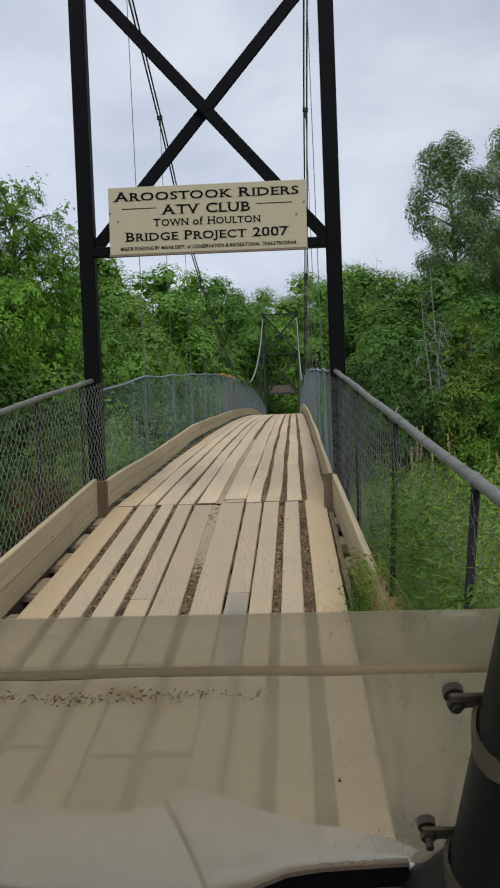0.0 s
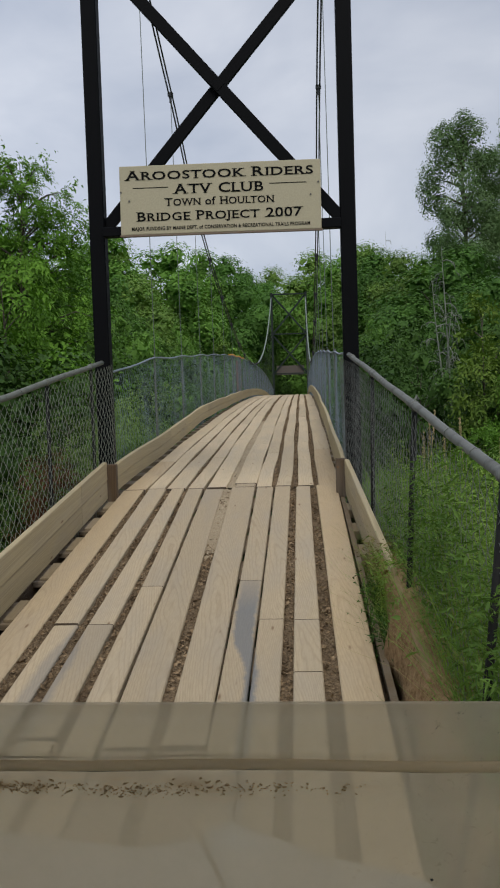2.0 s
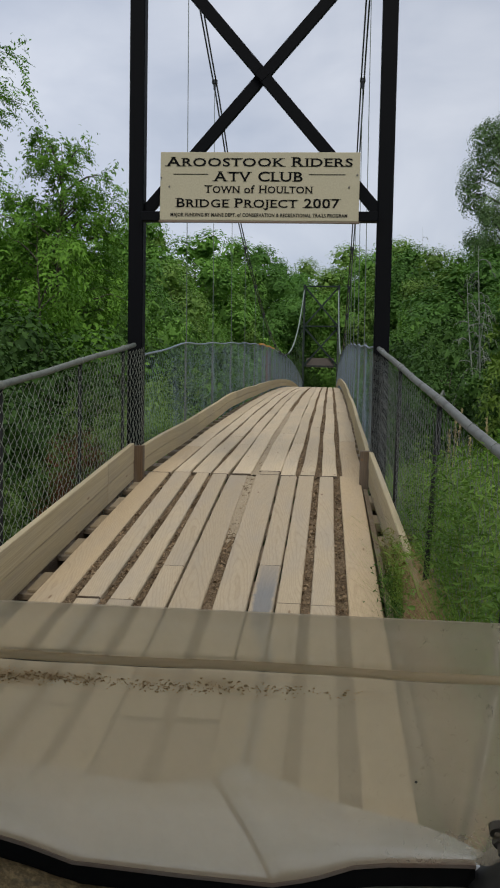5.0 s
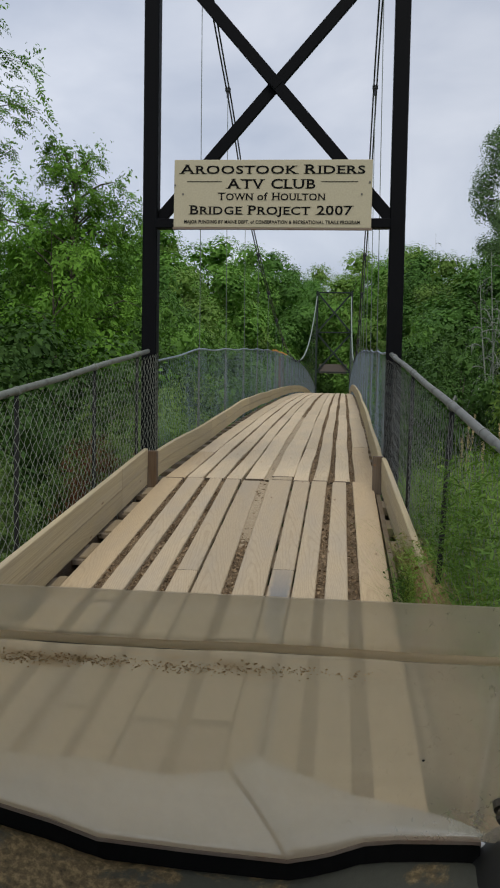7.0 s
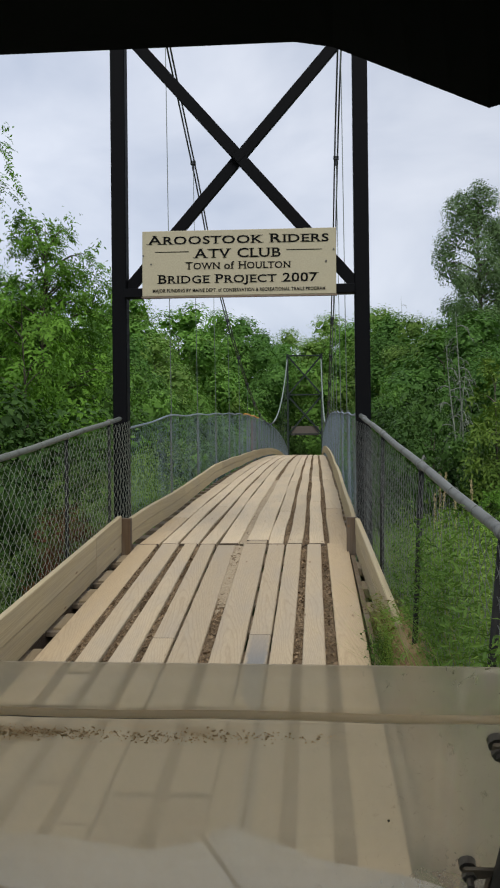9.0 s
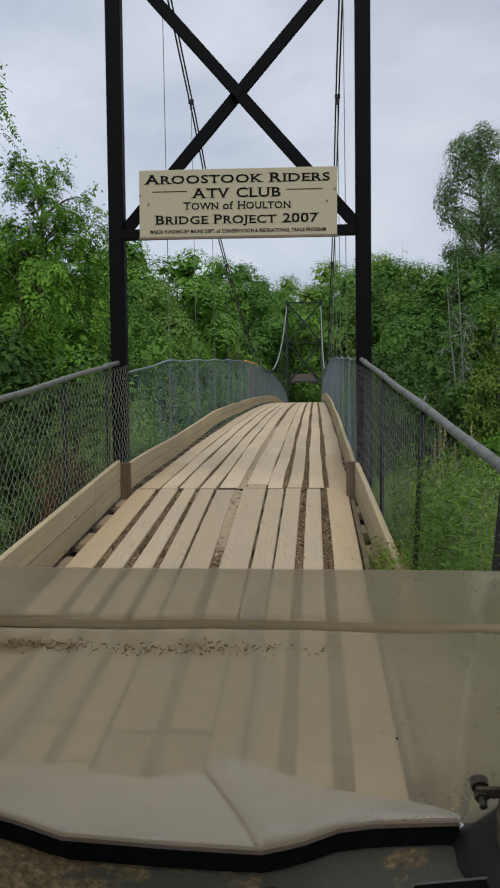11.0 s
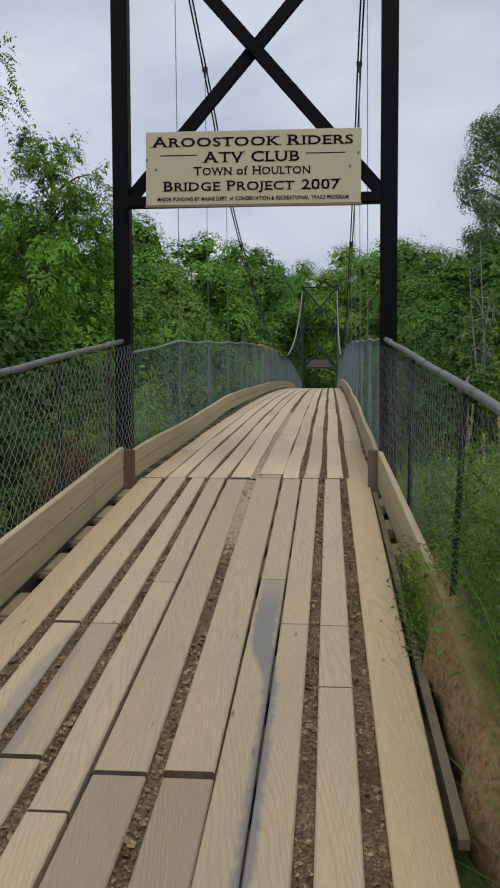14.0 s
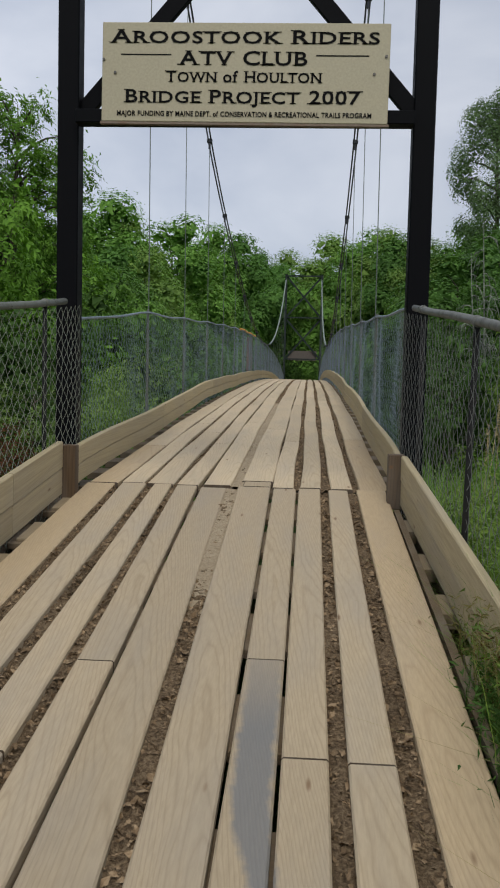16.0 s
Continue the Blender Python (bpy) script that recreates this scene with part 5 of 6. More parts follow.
    # bushes
    bush = [plant_parts(2.6, 1.15, 0.02, 26, 6500, 0.088, 61, 0.46, 0.2, 0.85, 0.3, 0.6, trunk_r=0.03, skew=-0.2, inner=0.14),
            plant_parts(2.4, 1.0, 0.02, 30, 7000, 0.075, 62, 0.42, 0.25, 0.75, 0.5, 0.36, trunk_r=0.03, skew=-0.1, inner=0.08),
            plant_parts(2.6, 1.15, 0.02, 30, 13500, 0.048, 64, 0.44, 0.2, 0.85, 0.3, 0.6, trunk_r=0.03, skew=-0.25, inner=0.16, simple=True),
            plant_parts(3.2, 1.05, 0.02, 56, 13500, 0.062, 63, 0.34, 0.24, 0.7, 0.5, 0.44, trunk_r=0.035, skew=-0.3, inner=0.10, spray=3),
            plant_parts(3.2, 0.62, 0.04, 44, 6600, 0.066, 65, 0.34, 0.2, 0.8, 0.4, 0.40, trunk_r=0.03, skew=-0.7, inner=0.10, spray=3)]
    kinds = []
    for i, (m, lf, lab) in enumerate(((bush[0], LEAF_MID, "dense green bush"), (bush[1], LEAF_WILLOW, "pale green willow bush with narrow leaves"), (bush[3], LEAF_ASH, "bright green leafy sapling"),
                                      (recolour(bush[0], LEAF_DARK_SHADE, BARK), LEAF_DARK_SHADE, "dark green shade-toned alder bush"), (recolour(bush[4], LEAF_YELLOW, BARK), LEAF_YELLOW, "slender sapling with yellowing leaves"),
                                      (recolour(bush[1], LEAF_RUST, BARK), LEAF_RUST, "withered rust-brown shrub"),
                                      (bush[2], LEAF_MID, "tall leafy green bush"), (recolour(bush[2], LEAF_DARK_SHADE, BARK), LEAF_DARK_SHADE, "tall dark green shade-toned alder bush"),
                                      (recolour(bush[3], LEAF_ELDER, BARK), LEAF_ELDER, "pale green elder bush with compound leaves"))):
        h = max(v.co.z for v in m[1].vertices)
        wide = max(abs(v.co.x) for v in m[1].vertices)
        kinds.append((plant("bush", lab + " on the bank", "bush", m, lf, BARK, (-30 - 4 * i, 40, ground_z(-30 - 4 * i, 40) - 0.1), 0, 1.0, "bushes"), h, wide))
    # kind, place, height of the top, how slender
    spots = [(8, -2.0, -1.9, 0.36, 1.0), (8, -2.0, -3.0, 0.12, 1.0), (8, -2.4, -0.6, 0.30, 1.0), (8, -1.95, -4.0, -0.12, 1.0), (8, -2.3, 2.9, 0.75, 1.0), (3, -3.4, 0.4, 0.25, 1.0), (1, -1.9, 5.2, 0.80, 1.9), (1, -1.9, 6.8, 0.95, 1.9), (1, -2.1, 8.6, 0.95, 1.6), (1, -2.1, 10.8, 1.15, 1.6), (1, -2.2, 13.2, 1.35, 1.6), (3, -2.6, 4.6, 0.45, 1.2), (3, -3.9, 3.0, 1.2, 1.2), (3, -4.6, 1.8, 1.1, 1.1), (3, -3.1, -3.6, -0.3, 0.9), (3, -4.4, -1.4, 0.35, 1.0),
             (2, -5.6, 4.5, 2.3, 1.2), (3, -4.9, 7.2, 2.4, 1.2), (3, -4.0, 6.4, 1.5, 1.3), (2, -7.2, 8.0, 3.4, 1.3), (3, -7.6, 10.5, 4.0, 1.3), (2, -5.6, 11.0, 3.2, 1.3), (3, -6.3, 2.5, 2.2, 1.2), (3, -4.6, 5.2, 1.6, 1.3),
             (5, -2.2, 1.9, 0.30, 1.3), (2, -6.6, 6.0, 2.9, 1.2),
             (3, -3.9, 11.5, 2.6, 1.3), (0, -4.5, 16.0, 3.4, 1.4), (3, -3.4, 20.0, 2.6, 1.4), (0, -5.2, 23.0, 4.0, 1.4), (2, -9.2, 15.0, 4.8, 1.4), (3, -6.4, 25.0, 4.5, 1.4), (0, -4.2, 28.0, 3.4, 1.4),
             (3, 2.9, 14.0, 1.9, 1.3), (3, 3.3, 17.5, 2.8, 1.3), (3, 2.9, 22.0, 3.0, 1.4), (3, 4.0, 20.5, 2.6, 1.3), (4, 4.6, 11.0, 2.85, 1.25), (4, 5.0, 11.6, 2.0, 1.1), (3, 5.8, 12.5, 2.6, 1.4), (2, 5.0, 8.6, 1.3, 1.2), (2, 3.6, 7.4, 0.35, 1.0), (2, 5.7, 9.4, 2.2, 1.4),
             (0, 3.9, 25.0, 3.4, 1.4), (3, 7.2, 17.0, 3.8, 1.4), (3, 7.0, 13.5, 3.4, 1.4), (0, 4.2, 31.0, 4.2, 1.5), (0, 3.6, 38.0, 3.6, 1.5), (0, 6.6, 36.0, 5.0, 1.5), (3, 10.5, 22.0, 5.4, 1.5), (2, 6.6, 6.4, 1.3, 1.1),
             (0, -4.8, 34.0, 3.0, 1.4), (0, -5.8, 38.0, 4.6, 1.5), (2, -5.4, 45.0, 3.8, 1.5), (0, 4.9, 46.0, 4.2, 1.5), (3, -1.8, 57.0, 3.4, 1.3), (3, 0.2, 58.5, 3.8, 1.4), (0, 1.9, 57.0, 3.6, 1.4), 
                (0, -0.9, 64.0, 6.0, 1.5), (0, 2.2, 64.0, 6.0, 1.5),
             (2, -4.9, 9.0, 4.3, 1.3), (1, 2.1, -2.2, 0.2, 1.0), (1, 2.7, -1.2, 0.22, 1.0), (3, 2.5, 0.2, 0.2, 1.0), (1, 3.1, 1.2, 0.32, 1.0), (3, 1.95, -3.2, 0.1, 1.0), (1, 1.9, -3.9, 0.12, 1.0), (2, 3.4, -0.6, 0.3, 1.0), (1, 1.9, -4.7, 0.05, 1.0), (1, 2.7, -3.5, 0.15, 1.0), (3, 2.5, -4.4, 0.1, 1.0)]
    for k, x, y, top, tall in spots:
        if y > 9:
            k = {0: 6, 3: 7}.get(k, k)
        p, h, wide = kinds[k]
        z = ground_z(x, y) - 0.15
        sc = (top - z) / (h * tall)
        if y < 54:
            x = math.copysign(max(abs(x), 1.3 + wide * sc), x)
        q = copy_thing(p, pose(x, y, z, 0, 0, rng.uniform(0, 360)))
        q.scale = (sc, sc, sc * tall)
    # grass and weeds of the right bank
    g = np.random.default_rng(8)
    def blades(name, pts, hmin, hmax, wid, bend):
        n = len(pts)
        h = g.uniform(hmin, hmax, n)
        a = g.uniform(0, math.tau, n)
        out = np.stack([np.cos(a), np.sin(a), np.zeros(n)], 1)
        side = np.stack([-np.sin(a), np.cos(a), np.zeros(n)], 1)
        b = g.uniform(0.2, 1.0, n) * bend
        V = []
        for t, w in ((0, 1.0), (0.4, 0.85), (0.75, 0.55)):
            c = pts + np.array([0, 0, 1])[None] * (h * t)[:, None] * (1 - 0.25 * (b * t))[:, None] + out * (h * b * t * t)[:, None]
            V += [c - side * wid * w / 2, c + side * wid * w / 2]
        V.append(pts + np.array([0, 0, 1])[None] * (h * (1 - 0.3 * b))[:, None] + out * (h * b)[:, None])
        V = np.stack(V, 1).reshape(-1, 3)
        i = np.arange(n)[:, None] * 7
        F = [np.concatenate([i + p, i + q, i + r], 1) for p, q, r in ((0, 1, 3), (0, 3, 2), (2, 3, 5), (2, 5, 4), (4, 5, 6))]
        return raw_mesh(name, V, np.concatenate(F, 0))
    def scatter(n, x0, x1, y0, y1, tuft=0.0):
        xs, ys = g.uniform(x0, x1, n), g.uniform(y0, y1, n)
        if tuft:
            m = n // 26
            cx, cy = g.uniform(x0, x1, m), g.uniform(y0, y1, m)
            k = g.integers(0, m, n)
            far_off = g.random(n) < 0.75
            xs = np.where(far_off, x0 + np.abs(cx[k] + g.normal(0, tuft, n) - x0), xs)
            ys = np.where(far_off, cy[k] + g.normal(0, tuft, n), ys)
        return np.array([(x, y, ground_z(x, y) - 0.02) for x, y in zip(xs, ys)])
    tagged(link("tall_grass", blades("tall_grass", scatter(21000, 1.36, 5.0, -3.4, 3.2, 0.07), 0.45, 1.15, 0.009, 0.7), GRASS), "tall green meadow grass beside the ramp", "grass", kind="stuff")
    tagged(link("tall_grass", blades("tall_grass", scatter(8000, 1.4, 7.0, 2.5, 8.5, 0.1), 0.6, 1.5, 0.013, 0.6), GRASS), "tall green meadow grass on the river bank", "grass", kind="stuff")
    tagged(link("tall_grass", blades("tall_grass", scatter(2500, -4.5, -1.35, -7.5, 2.0, 0.1), 0.2, 0.5, 0.010, 0.8), LEAF_DARK), "green grass under the bushes", "grass", kind="stuff")
    tagged(link("tall_grass", blades("tall_grass", scatter(8000, 1.30, 2.2, -4.0, -0.9, 0.05), 0.5, 1.05, 0.006, 0.6), GRASS_PALE), "pale feathery grass leaning over the curb", "grass", kind="stuff")
    tagged(link("tall_grass", blades("tall_grass", scatter(900, 1.24, 1.42, -5.4, -1.9, 0.05), 0.6, 1.2, 0.0045, 0.5), GRASS_PALE), "pale grass growing through the fence", "grass", kind="stuff")
    tagged(link("tall_grass", blades("tall_grass", scatter(9000, 1.28, 3.2, -6.3, -3.2, 0.07), 0.45, 0.95, 0.008, 0.6), GRASS), "lush green grass beside the lower end of the ramp", "grass", kind="stuff")
    tagged(link("tall_grass", blades("tall_grass", scatter(2000, 1.3, 3.6, -5.5, 1.5, 0.06), 0.7, 1.25, 0.006, 0.9), WEED_DRY), "pale arching seed grass among the green", "grass", kind="stuff")
    pts = scatter(24000, 1.30, 3.4, -6.2, 0.0, 0.12)
    lump = 0.5 + 0.5 * np.sin(pts[:, 0] * 8.3 + 1.7 * np.sin(pts[:, 1] * 3.1)) * np.sin(pts[:, 1] * 6.7 + pts[:, 0] * 2.0)
    pts[:, 2] += 0.25 + g.uniform(0.0, 1.0, len(pts)) ** 0.7 * (0.6 + 0.5 * lump)
    tagged(link("weeds", leaf_cloud("weeds", pts, g.uniform(0.022, 0.07, len(pts)), g, 0.2, 0.32), GRASS_PALE), "leafy green weeds among the grass", "weeds", kind="stuff")
    pts = scatter(11000, 1.25, 1.7, -5.6, -1.8, 0.10)
    pts[:, 2] += (0.3 + 1.05 * g.uniform(0.0, 1.0, len(pts)) ** 0.8) * np.clip(1.0 + 0.12 * np.sin(pts[:, 1] * 5.0), 0.8, 1.1) * np.where(pts[:, 1] < -4.4, 0.85, 1.0)
    tagged(link("weeds", leaf_cloud("weeds", pts, g.uniform(0.015, 0.045, len(pts)), g, 0.1, 0.22), GRASS_PALE), "wispy yellow-green weeds along the fence", "weeds", kind="stuff")
    pts = scatter(4200, 1.18, 1.26, -5.7, -2.5, 0.09)
    pts[:, 2] += 0.55 + 0.75 * g.uniform(0.0, 1.0, len(pts)) ** 0.8 * np.clip(0.9 + 0.25 * np.sin(pts[:, 1] * 6.0), 0.6, 1.1)
    tagged(link("weeds", leaf_cloud("weeds", pts, g.uniform(0.02, 0.06, len(pts)), g, 0.1, 0.22), GRASS), "green weeds grown up through the fence", "weeds", kind="stuff")
    # straw-coloured plumes
    for i in range(8):
        x, y = rng.uniform(2.0, 3.4), rng.uniform(1.8, 5.0)
        z = ground_z(x, y)
        top = rng.uniform(0.15, 0.6)
        lean = rng.uniform(-0.15, 0.15)
        reed = thing("reed", "dry straw-coloured reed with a plume", "reed", "reeds", at=(x, y, z))
        part("stem", tube_bm([(x, y, z), (x + lean * 0.4, y, (z + top) / 2), (x + lean, y, top)], [0.006, 0.005, 0.003], 5), STRAW, reed)
        f = g.uniform(0, 1, 90)
        hp = np.stack([x + lean * (1 - 0.2 * f) + g.normal(0, 0.007, 90), y + g.normal(0, 0.007, 90), top - 0.36 * f + 0.03], 1)
        link("plume", leaf_cloud("plume", hp, g.uniform(0.03, 0.06, 90), g, -1.6, 0.2), STRAW, reed, "straw-coloured plume")
    # weed clumps growing through the edge of the ramp
    for at_y, spread, n, leaf in ((-2.55, 0.22, 700, LEAF_WILLOW), (-2.95, 0.22, 420, LEAF_RUST), (-3.35, 0.30, 1100, LEAF_WILLOW)):
        c = thing("weed_clump", "sprouting weeds at the edge of the ramp" if leaf is LEAF_WILLOW else "withered brown weeds at the edge of the ramp", "weeds", "weed clumps", at=(1.14, at_y, deck_z(at_y) - 0.3))
        root = np.array([1.14, at_y, deck_z(at_y) - 0.3])
        pts = root + np.array([(abs(g.normal(0, 0.06)) - 0.02, g.normal(0, spread), 0.30 + g.uniform(-0.2, 0.22)) for _ in range(n)])
        link("foliage", leaf_cloud("foliage", pts, g.uniform(0.03, 0.09, len(pts)), g, 0.0, 0.3), leaf, c, kind="stuff")
        pb = root + np.array([(abs(g.normal(0, 0.05)), g.normal(0, spread), 0.0) for _ in range(n // 6)])
        link("grass", blades("grass", pb, 0.35, 0.6, 0.006, 0.4), GRASS_PALE, c, kind="stuff")

    # drying weeds that hide the near end of the curb
    for at_y, n, leaf, rise, lab in ((-2.45, 700, WEED_DRY, 0.14, "tan drying weeds over the end of the curb"), (-2.85, 1500, WEED_DRY, 0.30, "tan drying weeds over the end of the curb"), (-3.0, 900, LEAF_DARK_SHADE, 0.12, "dark long-leaved weeds at the edge of the ramp"),
                                     (-3.3, 1600, GRASS_PALE, 0.36, "pale feathery weeds over the end of the curb"), (-3.75, 1700, WEED_DRY, 0.30, "tan drying weeds over the end of the curb"),
                                     (-3.5, 700, LEAF_DARK_SHADE, 0.10, "dark long-leaved weeds at the edge of the ramp"), (-4.2, 1700, WEED_DRY, 0.24, "tan drying weeds over the end of the curb"), (-4.6, 1500, GRASS_PALE, 0.22, "pale feathery weeds over the end of the curb")):
        x = 1.10 if leaf is LEAF_DARK_SHADE else 1.17 if at_y > -3.5 else 1.33
        c = thing("weed_clump", lab, "weeds", "weed clumps", at=(x, at_y, deck_z(at_y) - 0.15))
        t = g.uniform(0, 1, n)
        pts = np.stack([x + 0.015 + g.normal(0, 0.045, n) * (0.6 + t), at_y + g.normal(0, 0.17, n), deck_z(at_y) - 0.12 + (rise + 0.12) * t], 1)
        link("foliage", leaf_cloud("foliage", pts, g.uniform(0.018, 0.055, n), g, 0.2, 0.22), leaf, c, kind="stuff")
        pb = np.stack([x + g.normal(0, 0.05, n // 8), at_y + g.normal(0, 0.16, n // 8), np.full(n // 8, deck_z(at_y) - 0.15)], 1)
        link("grass", blades("grass", pb, 0.2, rise + 0.22, 0.004, 0.35), leaf, c, kind="stuff")


build_plants()


# ---- curbs ----
def plank_mesh(name, xa0, xa1, xb0, xb1, ya, yb, thick, segs=1, lift=None, wave=0.0, seed=0):
    """A board lying along the crossing from ya to yb, following the deck, with eased edges."""
    lift = lift or (lambda y: 0.0)
    V, F = [], []
    c = 0.006
    ph = seed * 1.7
    for i in range(segs + 1):
        t = i / segs
        y = ya + (yb - ya) * t
        x0, x1 = xa0 + (xb0 - xa0) * t, xa1 + (xb1 - xa1) * t
        dx = wave * (math.sin(y * 1.1 + ph) + 0.6 * math.sin(y * 2.7 + ph * 2))
        x0, x1 = x0 + dx, x1 + dx
        z = deck_z(y) + lift(y)
        V += [(x0, y, z - thick), (x0, y, z - c), (x0 + c, y, z), (x1 - c, y, z), (x1, y, z - c), (x1, y, z - thick)]
    for i in range(segs):
        for k in range(6):
            a, d = i * 6 + k, i * 6 + (k + 1) % 6
            F.append((a, d, d + 6, a + 6))
    me = bpy.data.meshes.new(name)
    me.from_pydata(V, [], F + [tuple(range(5, -1, -1))[::-1], tuple(range(segs * 6 + 5, segs * 6 - 1, -1))])
    bm = bmesh.new()
    bm.from_mesh(me)
    bmesh.ops.recalc_face_normals(bm, faces=bm.faces)
    bm.to_mesh(me)
    bm.free()
    return me


def centred(me):
    """Moves the mesh's origin to its middle, so that grain and tone differ from board to board. Returns the middle."""
    lo = Vector((min(v.co[i] for v in me.vertices) for i in range(3)))
    hi = Vector((max(v.co[i] for v in me.vertices) for i in range(3)))
    mid = (lo + hi) / 2
    me.transform(Matrix.Translation(-mid))
    return mid


def board(me, name, material, parent, label=""):
    mid = centred(me)
    ob = link(name, me, material, parent, label)
    if name == "plank":
        ob.data.materials.append(WOOD_GRAIN)
        for face in list(ob.data.polygons)[-2:]:
            face.material_index = 1
    ob.location = Vector(ob.location) + mid
    return ob


def build_curb(side, span):
    if span:
        xs = lambda y: (-1.048 if side < 0 else 1.05)
        cuts = [-0.19, 3.42, 8.2, 13.1, 18.0, 22.8, 27.7, 32.6, 37.5, 42.3, 47.2, 51.6]
        lab = "two stacked weathered boards edging the suspended deck"
        if side < 0:
            tops = lambda y: 0.255 + 0.062 * ease(3.3, 7.2, y) - 0.034 * ease(8.5, 13, y) + 0.006 * math.sin(y * 1.9)
        else:
            tops = lambda y: 0.283 + 0.045 * ease(3.2, 5.0, y) - 0.022 * ease(5.6, 7.2, y) + 0.036 * ease(7.8, 10.5, y) + 0.006 * math.sin(y * 2.1)
    else:
        xs = lambda y: (-1.085 if side < 0 else 1.065 - 0.029 * y)
        cuts = [-0.30, -3.4, -4.9] if side > 0 else [-0.30, -1.25, -4.3, -7.2]
        lab = "two stacked pale boards edging the wooden ramp"
        tops = lambda y: 0.335 if side < 0 else 0.305 - 0.20 * ease(-3.3, -5.6, y)
    c = thing("curb", lab, "curb", "curbs of the bridge", at=(xs(cuts[0]), cuts[0], deck_z(cuts[0])))
    for a, d in zip(cuts, cuts[1:]):
        y0, y1 = min(a, d) + 0.004, max(a, d) - 0.004
        segs = 14 if span else 5
        bh = 0.118 if span else (0.162 if side < 0 else 0.148)
        for top, h, th in ((0.0, bh, 0.042), (-bh - 0.007, bh, 0.036)):
            ya, yb = (y0, y1) if top == 0 else (y0 + 0.0, y1)
            me = plank_mesh("board", xs(ya) - th / 2, xs(ya) + th / 2, xs(yb) - th / 2, xs(yb) + th / 2, ya, yb, h, segs, lambda y: tops(y) + top, 0.0)
            board(me, "board", WOOD_MUDDY if side > 0 and y1 < -3 else WOOD_CURB if span else WOOD_RAIL, c)
    if not span:
        me = bpy.data.meshes.new("post")
        px = -1.040 if side < 0 else 1.028
        bm = box_bm((0.10, 0.10, 0.34), (px, -0.245, 0.10), bevel=0.004)
        bm.to_mesh(me)
        bm.free()
        board(me, "post", WOOD_END, c, "short brown end post")


def build_mud_bank():
    """Orange soil washed over the sunken end of the ramp's curb."""
    rng = np.random.default_rng(41)
    V, n, k = [], 70, 11
    for i in range(n + 1):
        y = -3.05 - 2.5 * i / n
        swell = ease(0, 22, i)
        cx = 1.085 - 0.029 * y + 0.035 * swell + 0.012 * math.sin(y * 7.0)
        top = deck_z(y) + 0.305 - 0.20 * ease(-3.3, -5.6, y) - 0.03 + 0.045 * swell + 0.014 * math.sin(y * 9.3 + 1)
        for j in range(k):
            a = math.pi * (j / (k - 1))
            half = (0.035 + 0.085 * swell) * (1.0 + 0.10 * math.sin(y * 13 + j))
            drop = (0.10 + 0.40 * swell) * (1 - math.sin(a) ** 0.6)
            V.append((cx - half * math.cos(a) + rng.normal(0, 0.004), y + rng.normal(0, 0.006), top - drop + rng.normal(0, 0.005)))
    F = [(i * k + j, i * k + j + 1, (i + 1) * k + j + 1, (i + 1) * k + j) for i in range(n) for j in range(k - 1)]
    bank = link("mud_bank", smooth(raw_mesh("mud_bank", V, F)), SOIL)
    bank.modifiers.new("thickness", "SOLIDIFY").thickness = 0.02
    tagged(bank, "orange-brown dried soil heaped over the sunken curb end", "soil", kind="stuff")


build_mud_bank()
for side in (-1, 1):
    build_curb(side, False)
    build_curb(side, True)


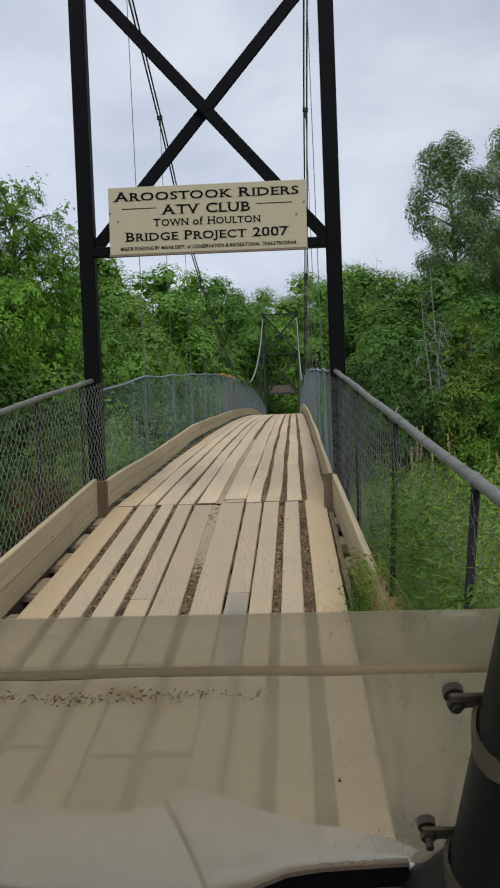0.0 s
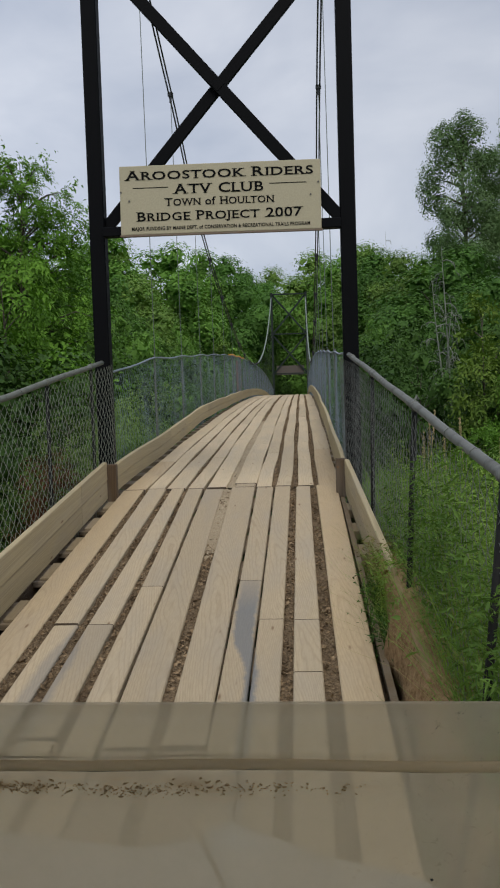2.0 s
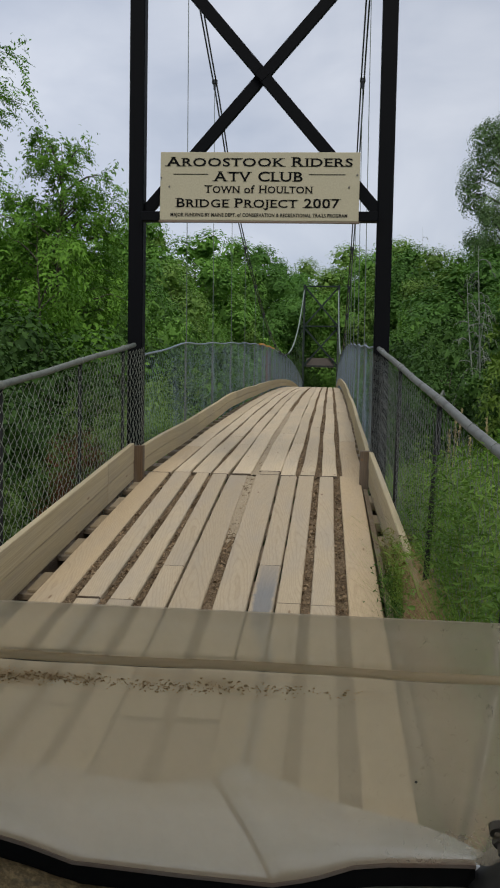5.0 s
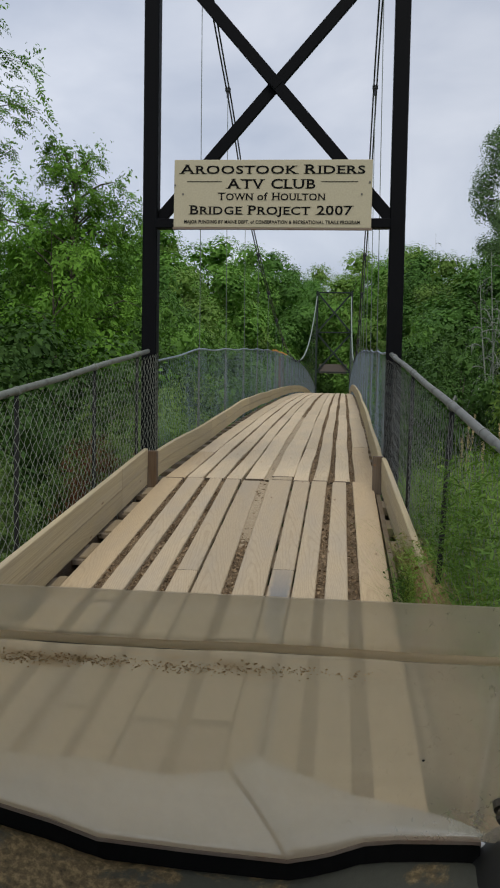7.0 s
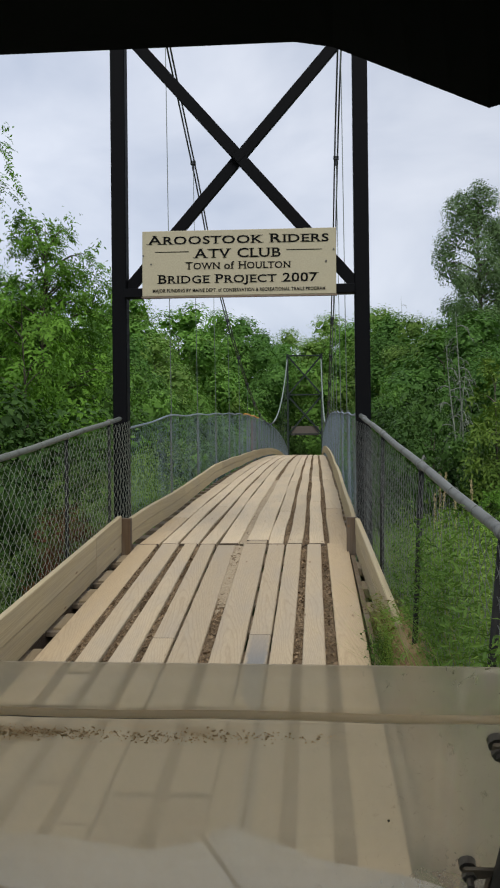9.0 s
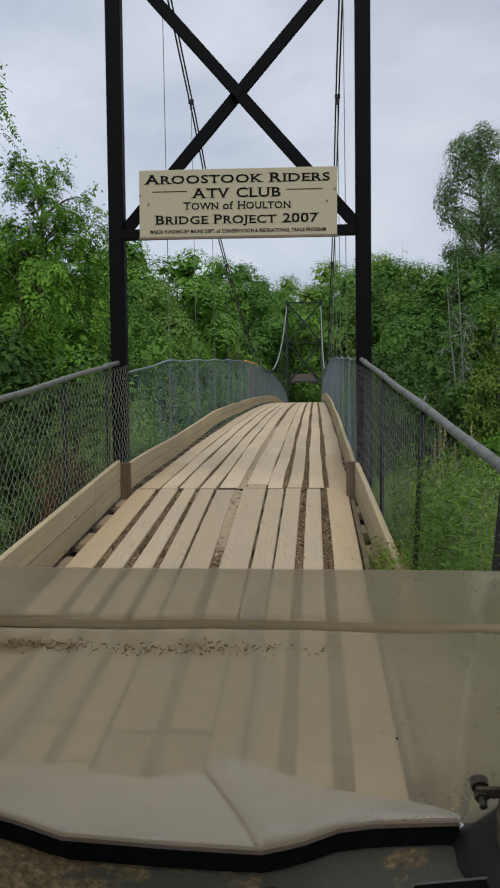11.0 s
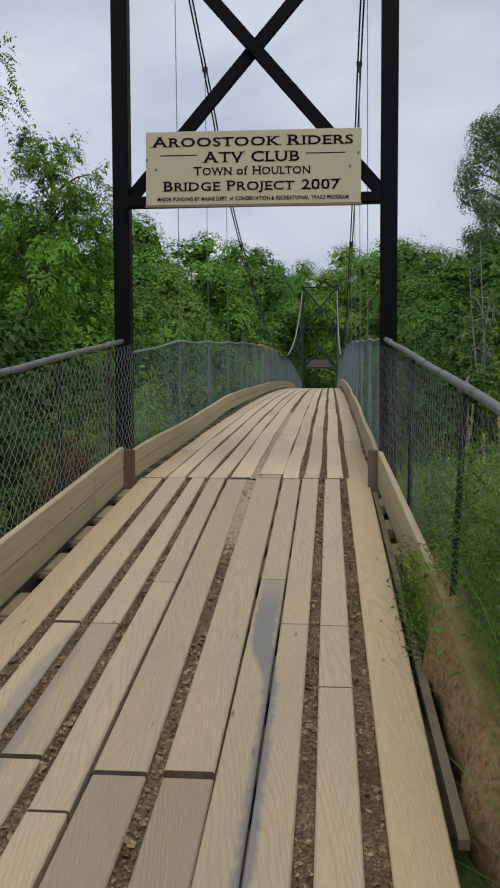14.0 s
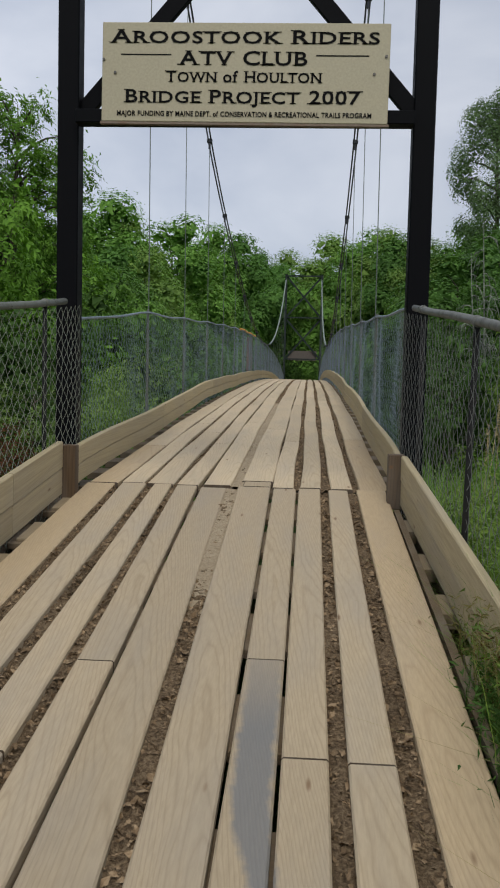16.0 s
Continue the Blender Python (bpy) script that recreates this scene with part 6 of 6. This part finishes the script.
# ---- decks ----
def build_ramp():
    r = thing("ramp_deck", "pale longitudinal planks over cross boards with dirt in the gaps", "deck", kind="structure", at=(0, -3.5, -0.4))
    tilt = Euler((math.atan(RAMP), 0, 0)).to_matrix()
    for y in (-0.38, -1.03, -1.62, -2.27, -3.02, -3.78, -4.45, -5.12, -5.8, -6.5):
        me = bpy.data.meshes.new("cross_board")
        bm = box_bm((2.10, 0.38, 0.04), (-0.075, y, deck_z(y) - 0.062), tilt, 0.004)
        bm.to_mesh(me)
        bm.free()
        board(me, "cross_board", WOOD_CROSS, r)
        me = bpy.data.meshes.new("spacer")
        bm = box_bm((0.062, 0.33, 0.018), (-1.036, y, deck_z(y) - 0.033), tilt, 0.003)
        bm.to_mesh(me)
        bm.free()
        board(me, "spacer", WOOD_BLOCK, r, "pale block under the curb")
        y -= 0.33
        if y > -4.5:
            me = bpy.data.meshes.new("spacer")
            bm = box_bm((0.075, 0.24, 0.07), (1.055 - 0.029 * y - 0.012, y, deck_z(y) - 0.05), tilt, 0.003)
            bm.to_mesh(me)
            bm.free()
            board(me, "spacer", WOOD_BLOCK, r, "pale block under the curb")
    # outer stringers are widened to block the view down through the slots
    for x in (-1.045, 0.0, 1.075):
        part("stringer", beam_bm((x, RAMP_END, deck_z(RAMP_END) - 0.30), (x, JOINT - 0.05, deck_z(0) - 0.30), 0.24 if x else 0.12, 0.2), WOOD_UNDER, r)
    near = ((-0.995, -0.806), (-0.756, -0.594), (-0.540, -0.423), (-0.384, -0.247), (-0.223, -0.054), (0.023, 0.237), (0.260, 0.408), (0.427, 0.568), (0.619, 0.745), (0.805, 0.995))
    low = ((-0.985, -0.780), (-0.712, -0.580), (-0.522, -0.370), (-0.318, -0.180), (-0.166, 0.024), (0.086, 0.267), (0.279, 0.411), (0.419, 0.555), (0.617, 0.760), (0.846, 1.030))
    seams = ((), (-3.34,), (-3.36, -4.62), (-2.71, -4.95), (-4.70,), (-4.70,), (-2.65,), (-3.31,), (-3.32, -4.0), ())
    for i, ((a0, a1), (b0, b1)) in enumerate(zip(near, low)):
        cuts = [JOINT - (0.004, 0.012, 0.006, 0.010, 0.034, 0.008, 0.030, 0.005, 0.014, 0.004)[i]] + list(seams[i]) + [RAMP_END]
        for j, (ya, yb) in enumerate(zip(cuts, cuts[1:])):
            f0, f1 = -ya / 4.3, -yb / 4.3
            e = lambda p, q, f: p + (q - p) * min(1.25, f)
            me = plank_mesh("plank", e(a0, b0, f0), e(a1, b1, f0), e(a0, b0, f1), e(a1, b1, f1), ya - (0.012 if ya < -4.5 else 0.007 if j else 0), yb + 0.007, 0.04, 4, lambda y, i=i, j=j: 0.0025 * ((i * 3 + j * 5) % 4) - (0.012 if i in (4, 5) and j else 0.003) + 0.002 * math.sin(y * 2 + i), 0.0015, i)
            mat = WOOD_TAN if i in (0, 9) else WOOD_OLD if i in (4, 5) and j else WOOD_BLUE if i in (1, 2, 6, 7) and j else WOOD
            board(me, "plank", mat, r)
    # added unseen boards outside the slots, to keep these dark
    for sx in (-1, 1):
        rim_x = lambda y: -1.13 if sx < 0 else 1.10 - 0.029 * y
        part("rim_joist", beam_bm((rim_x(-4.9), -4.9, deck_z(-4.9) - 0.20), (rim_x(-0.35), -0.35, deck_z(-0.35) - 0.20), 0.04, 0.36), WOOD_UNDER, r)
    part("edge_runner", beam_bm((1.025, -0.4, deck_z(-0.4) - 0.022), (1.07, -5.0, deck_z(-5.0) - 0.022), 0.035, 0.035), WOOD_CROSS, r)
    V, F = [], []
    rng = np.random.default_rng(23)
    for i in range(64):
        y = JOINT - 0.02 - 2.2 * i / 63
        f = -y / 4.3
        x0, x1 = near[4][1] + (low[4][1] - near[4][1]) * f - 0.012, near[5][0] + (low[5][0] - near[5][0]) * f + 0.012
        V += [(x0 + (x1 - x0) * k / 4, y, deck_z(y) - 0.011 - 0.02 * ease(50, 63, i) + rng.normal(0, 0.0025)) for k in range(5)]
    F = [(i * 5 + k, i * 5 + k + 1, i * 5 + k + 6, i * 5 + k + 5) for i in range(63) for k in range(4)]
    link("silt", raw_mesh("silt", V, F), SILT, r, "pale dried silt filling a gap")
    dirt_strips(r, [((near[i][1] + 0.0, near[i + 1][0]), (low[i][1], low[i + 1][0])) for i in range(9)], RAMP_END + 0.05, JOINT - 0.03, -0.024)


def dirt_strips(parent, gaps, y0, y1, depth, step=0.035):
    """Crumbled bark and soil lying in the gaps between planks."""
    rng = np.random.default_rng(17)
    V, F = [], []
    n = int((y1 - y0) / step)
    for gi, ((a0, a1), (b0, b1)) in enumerate(gaps):
        base = len(V)
        if a1 - a0 < 0.03:
            continue
        for i in range(n + 1):
            y = y0 + (y1 - y0) * i / n
            f = min(1.25, -y / 4.3) if y < JOINT else 0.0
            x0, x1 = a0 + (b0 - a0) * f - 0.012, a1 + (b1 - a1) * f + 0.012
            for k in range(5):
                V.append((x0 + (x1 - x0) * k / 4, y, deck_z(y) + depth + rng.normal(0, 0.0065) + 0.006 * math.sin(y * 5 + gi)))
        for i in range(n):
            for k in range(4):
                a = base + i * 5 + k
                F.append((a, a + 1, a + 6, a + 5))
    link("dirt", raw_mesh("dirt", V, F), DIRT, parent, "brown crumbled bark and soil", "stuff")
    # loose chips
    bm = []
    pts, lens = [], []
    for i in range(9000):
        (a0, a1), (b0, b1) = gaps[rng.integers(len(gaps))]
        if a1 - a0 < 0.03:
            continue
        y = y0 + (y1 - y0) * rng.random()
        f = min(1.25, -y / 4.3) if y < JOINT else 0.0
        x0, x1 = a0 + (b0 - a0) * f, a1 + (b1 - a1) * f
        pts.append((x0 + (x1 - x0) * rng.random(), y, deck_z(y) + depth + 0.008))
        lens.append(rng.uniform(0.008, 0.018) + 0.03 * rng.random() ** 4)
    link("bark_chips", leaf_cloud("bark_chips", np.array(pts), np.array(lens), rng, 0.0, 0.6), CHIPS, parent, "loose bark chips", "stuff")


def build_span():
    r = thing("bridge_deck", "pale planks along the arched suspended deck, dirt in the gaps", "deck", kind="structure", at=(0, 10, 0.2))
    y = JOINT + 0.20
    k = 0
    while y < SPAN:
        me = bpy.data.meshes.new("cross_board")
        bm = box_bm((2.28, 0.36, 0.05), (-0.005, y, deck_z(y) - 0.072), None, 0.004)
        bm.to_mesh(me)
        bm.free()
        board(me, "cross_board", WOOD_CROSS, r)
        y += 0.575 if y < 20 else 1.2
    lanes = ((-0.982, -0.79), (-0.767, -0.619), (-0.591, -0.414), (-0.383, -0.236), (-0.216, -0.035), (0.033, 0.244), (0.252, 0.392), (0.441, 0.577), (0.631, 0.773), (0.828, 1.022))
    rng = random.Random(4)
    for i, (x0, x1) in enumerate(lanes):
        y = JOINT + (0.004 if i not in (5,) else 0.22)
        first = True
        if i == 5:
            board(plank_mesh("plank", x0 + 0.02, x1 - 0.01, x0 + 0.02, x1 - 0.01, JOINT + 0.012, JOINT + 0.196, 0.04, 1), "plank", WOOD, r)
        while y < SPAN - 0.2:
            L = (2.0 + 0.29 * ((i * 7) % 10) if first else 4.88)
            e = min(SPAN - 0.1, y + L)
            me = plank_mesh("plank", x0, x1, x0, x1, y, e - 0.006, 0.04, 10, lambda yy, i=i: 0.0025 * ((i * 5) % 3) - 0.002, 0.006, i)
            mat = WOOD_TAN if i in (0, 9) and first else WOOD_SPAN
            board(me, "plank", mat, r)
            y, first = e, False
    for x in (-1.0, 1.0):
        part("stringer", tube_bm([(x, yy, deck_z(yy) - 0.17) for yy in [SPAN * q / 40 for q in range(41)]], 0.06, 6), STEEL, r)
    V = []
    for i in range(90):
        y = JOINT + 0.03 + 9.0 * i / 89
        V += [(lanes[4][1] - 0.015 + (lanes[5][0] - lanes[4][1] + 0.03) * k / 4, y, deck_z(y) - 0.012 - 0.02 * ease(70, 89, i) + 0.003 * math.sin(y * 41 + k * 2.1)) for k in range(5)]
    F = [(i * 5 + k, i * 5 + k + 1, i * 5 + k + 6, i * 5 + k + 5) for i in range(89) for k in range(4)]
    link("silt", raw_mesh("silt", V, F), SILT, r, "pale dried silt filling a gap")
    dirt_strips(r, [((lanes[i][1] - 0.003, lanes[i + 1][0] + 0.003),) * 2 for i in range(9)], JOINT + 0.03, 24.0, -0.028, 0.06)


build_ramp()
build_span()
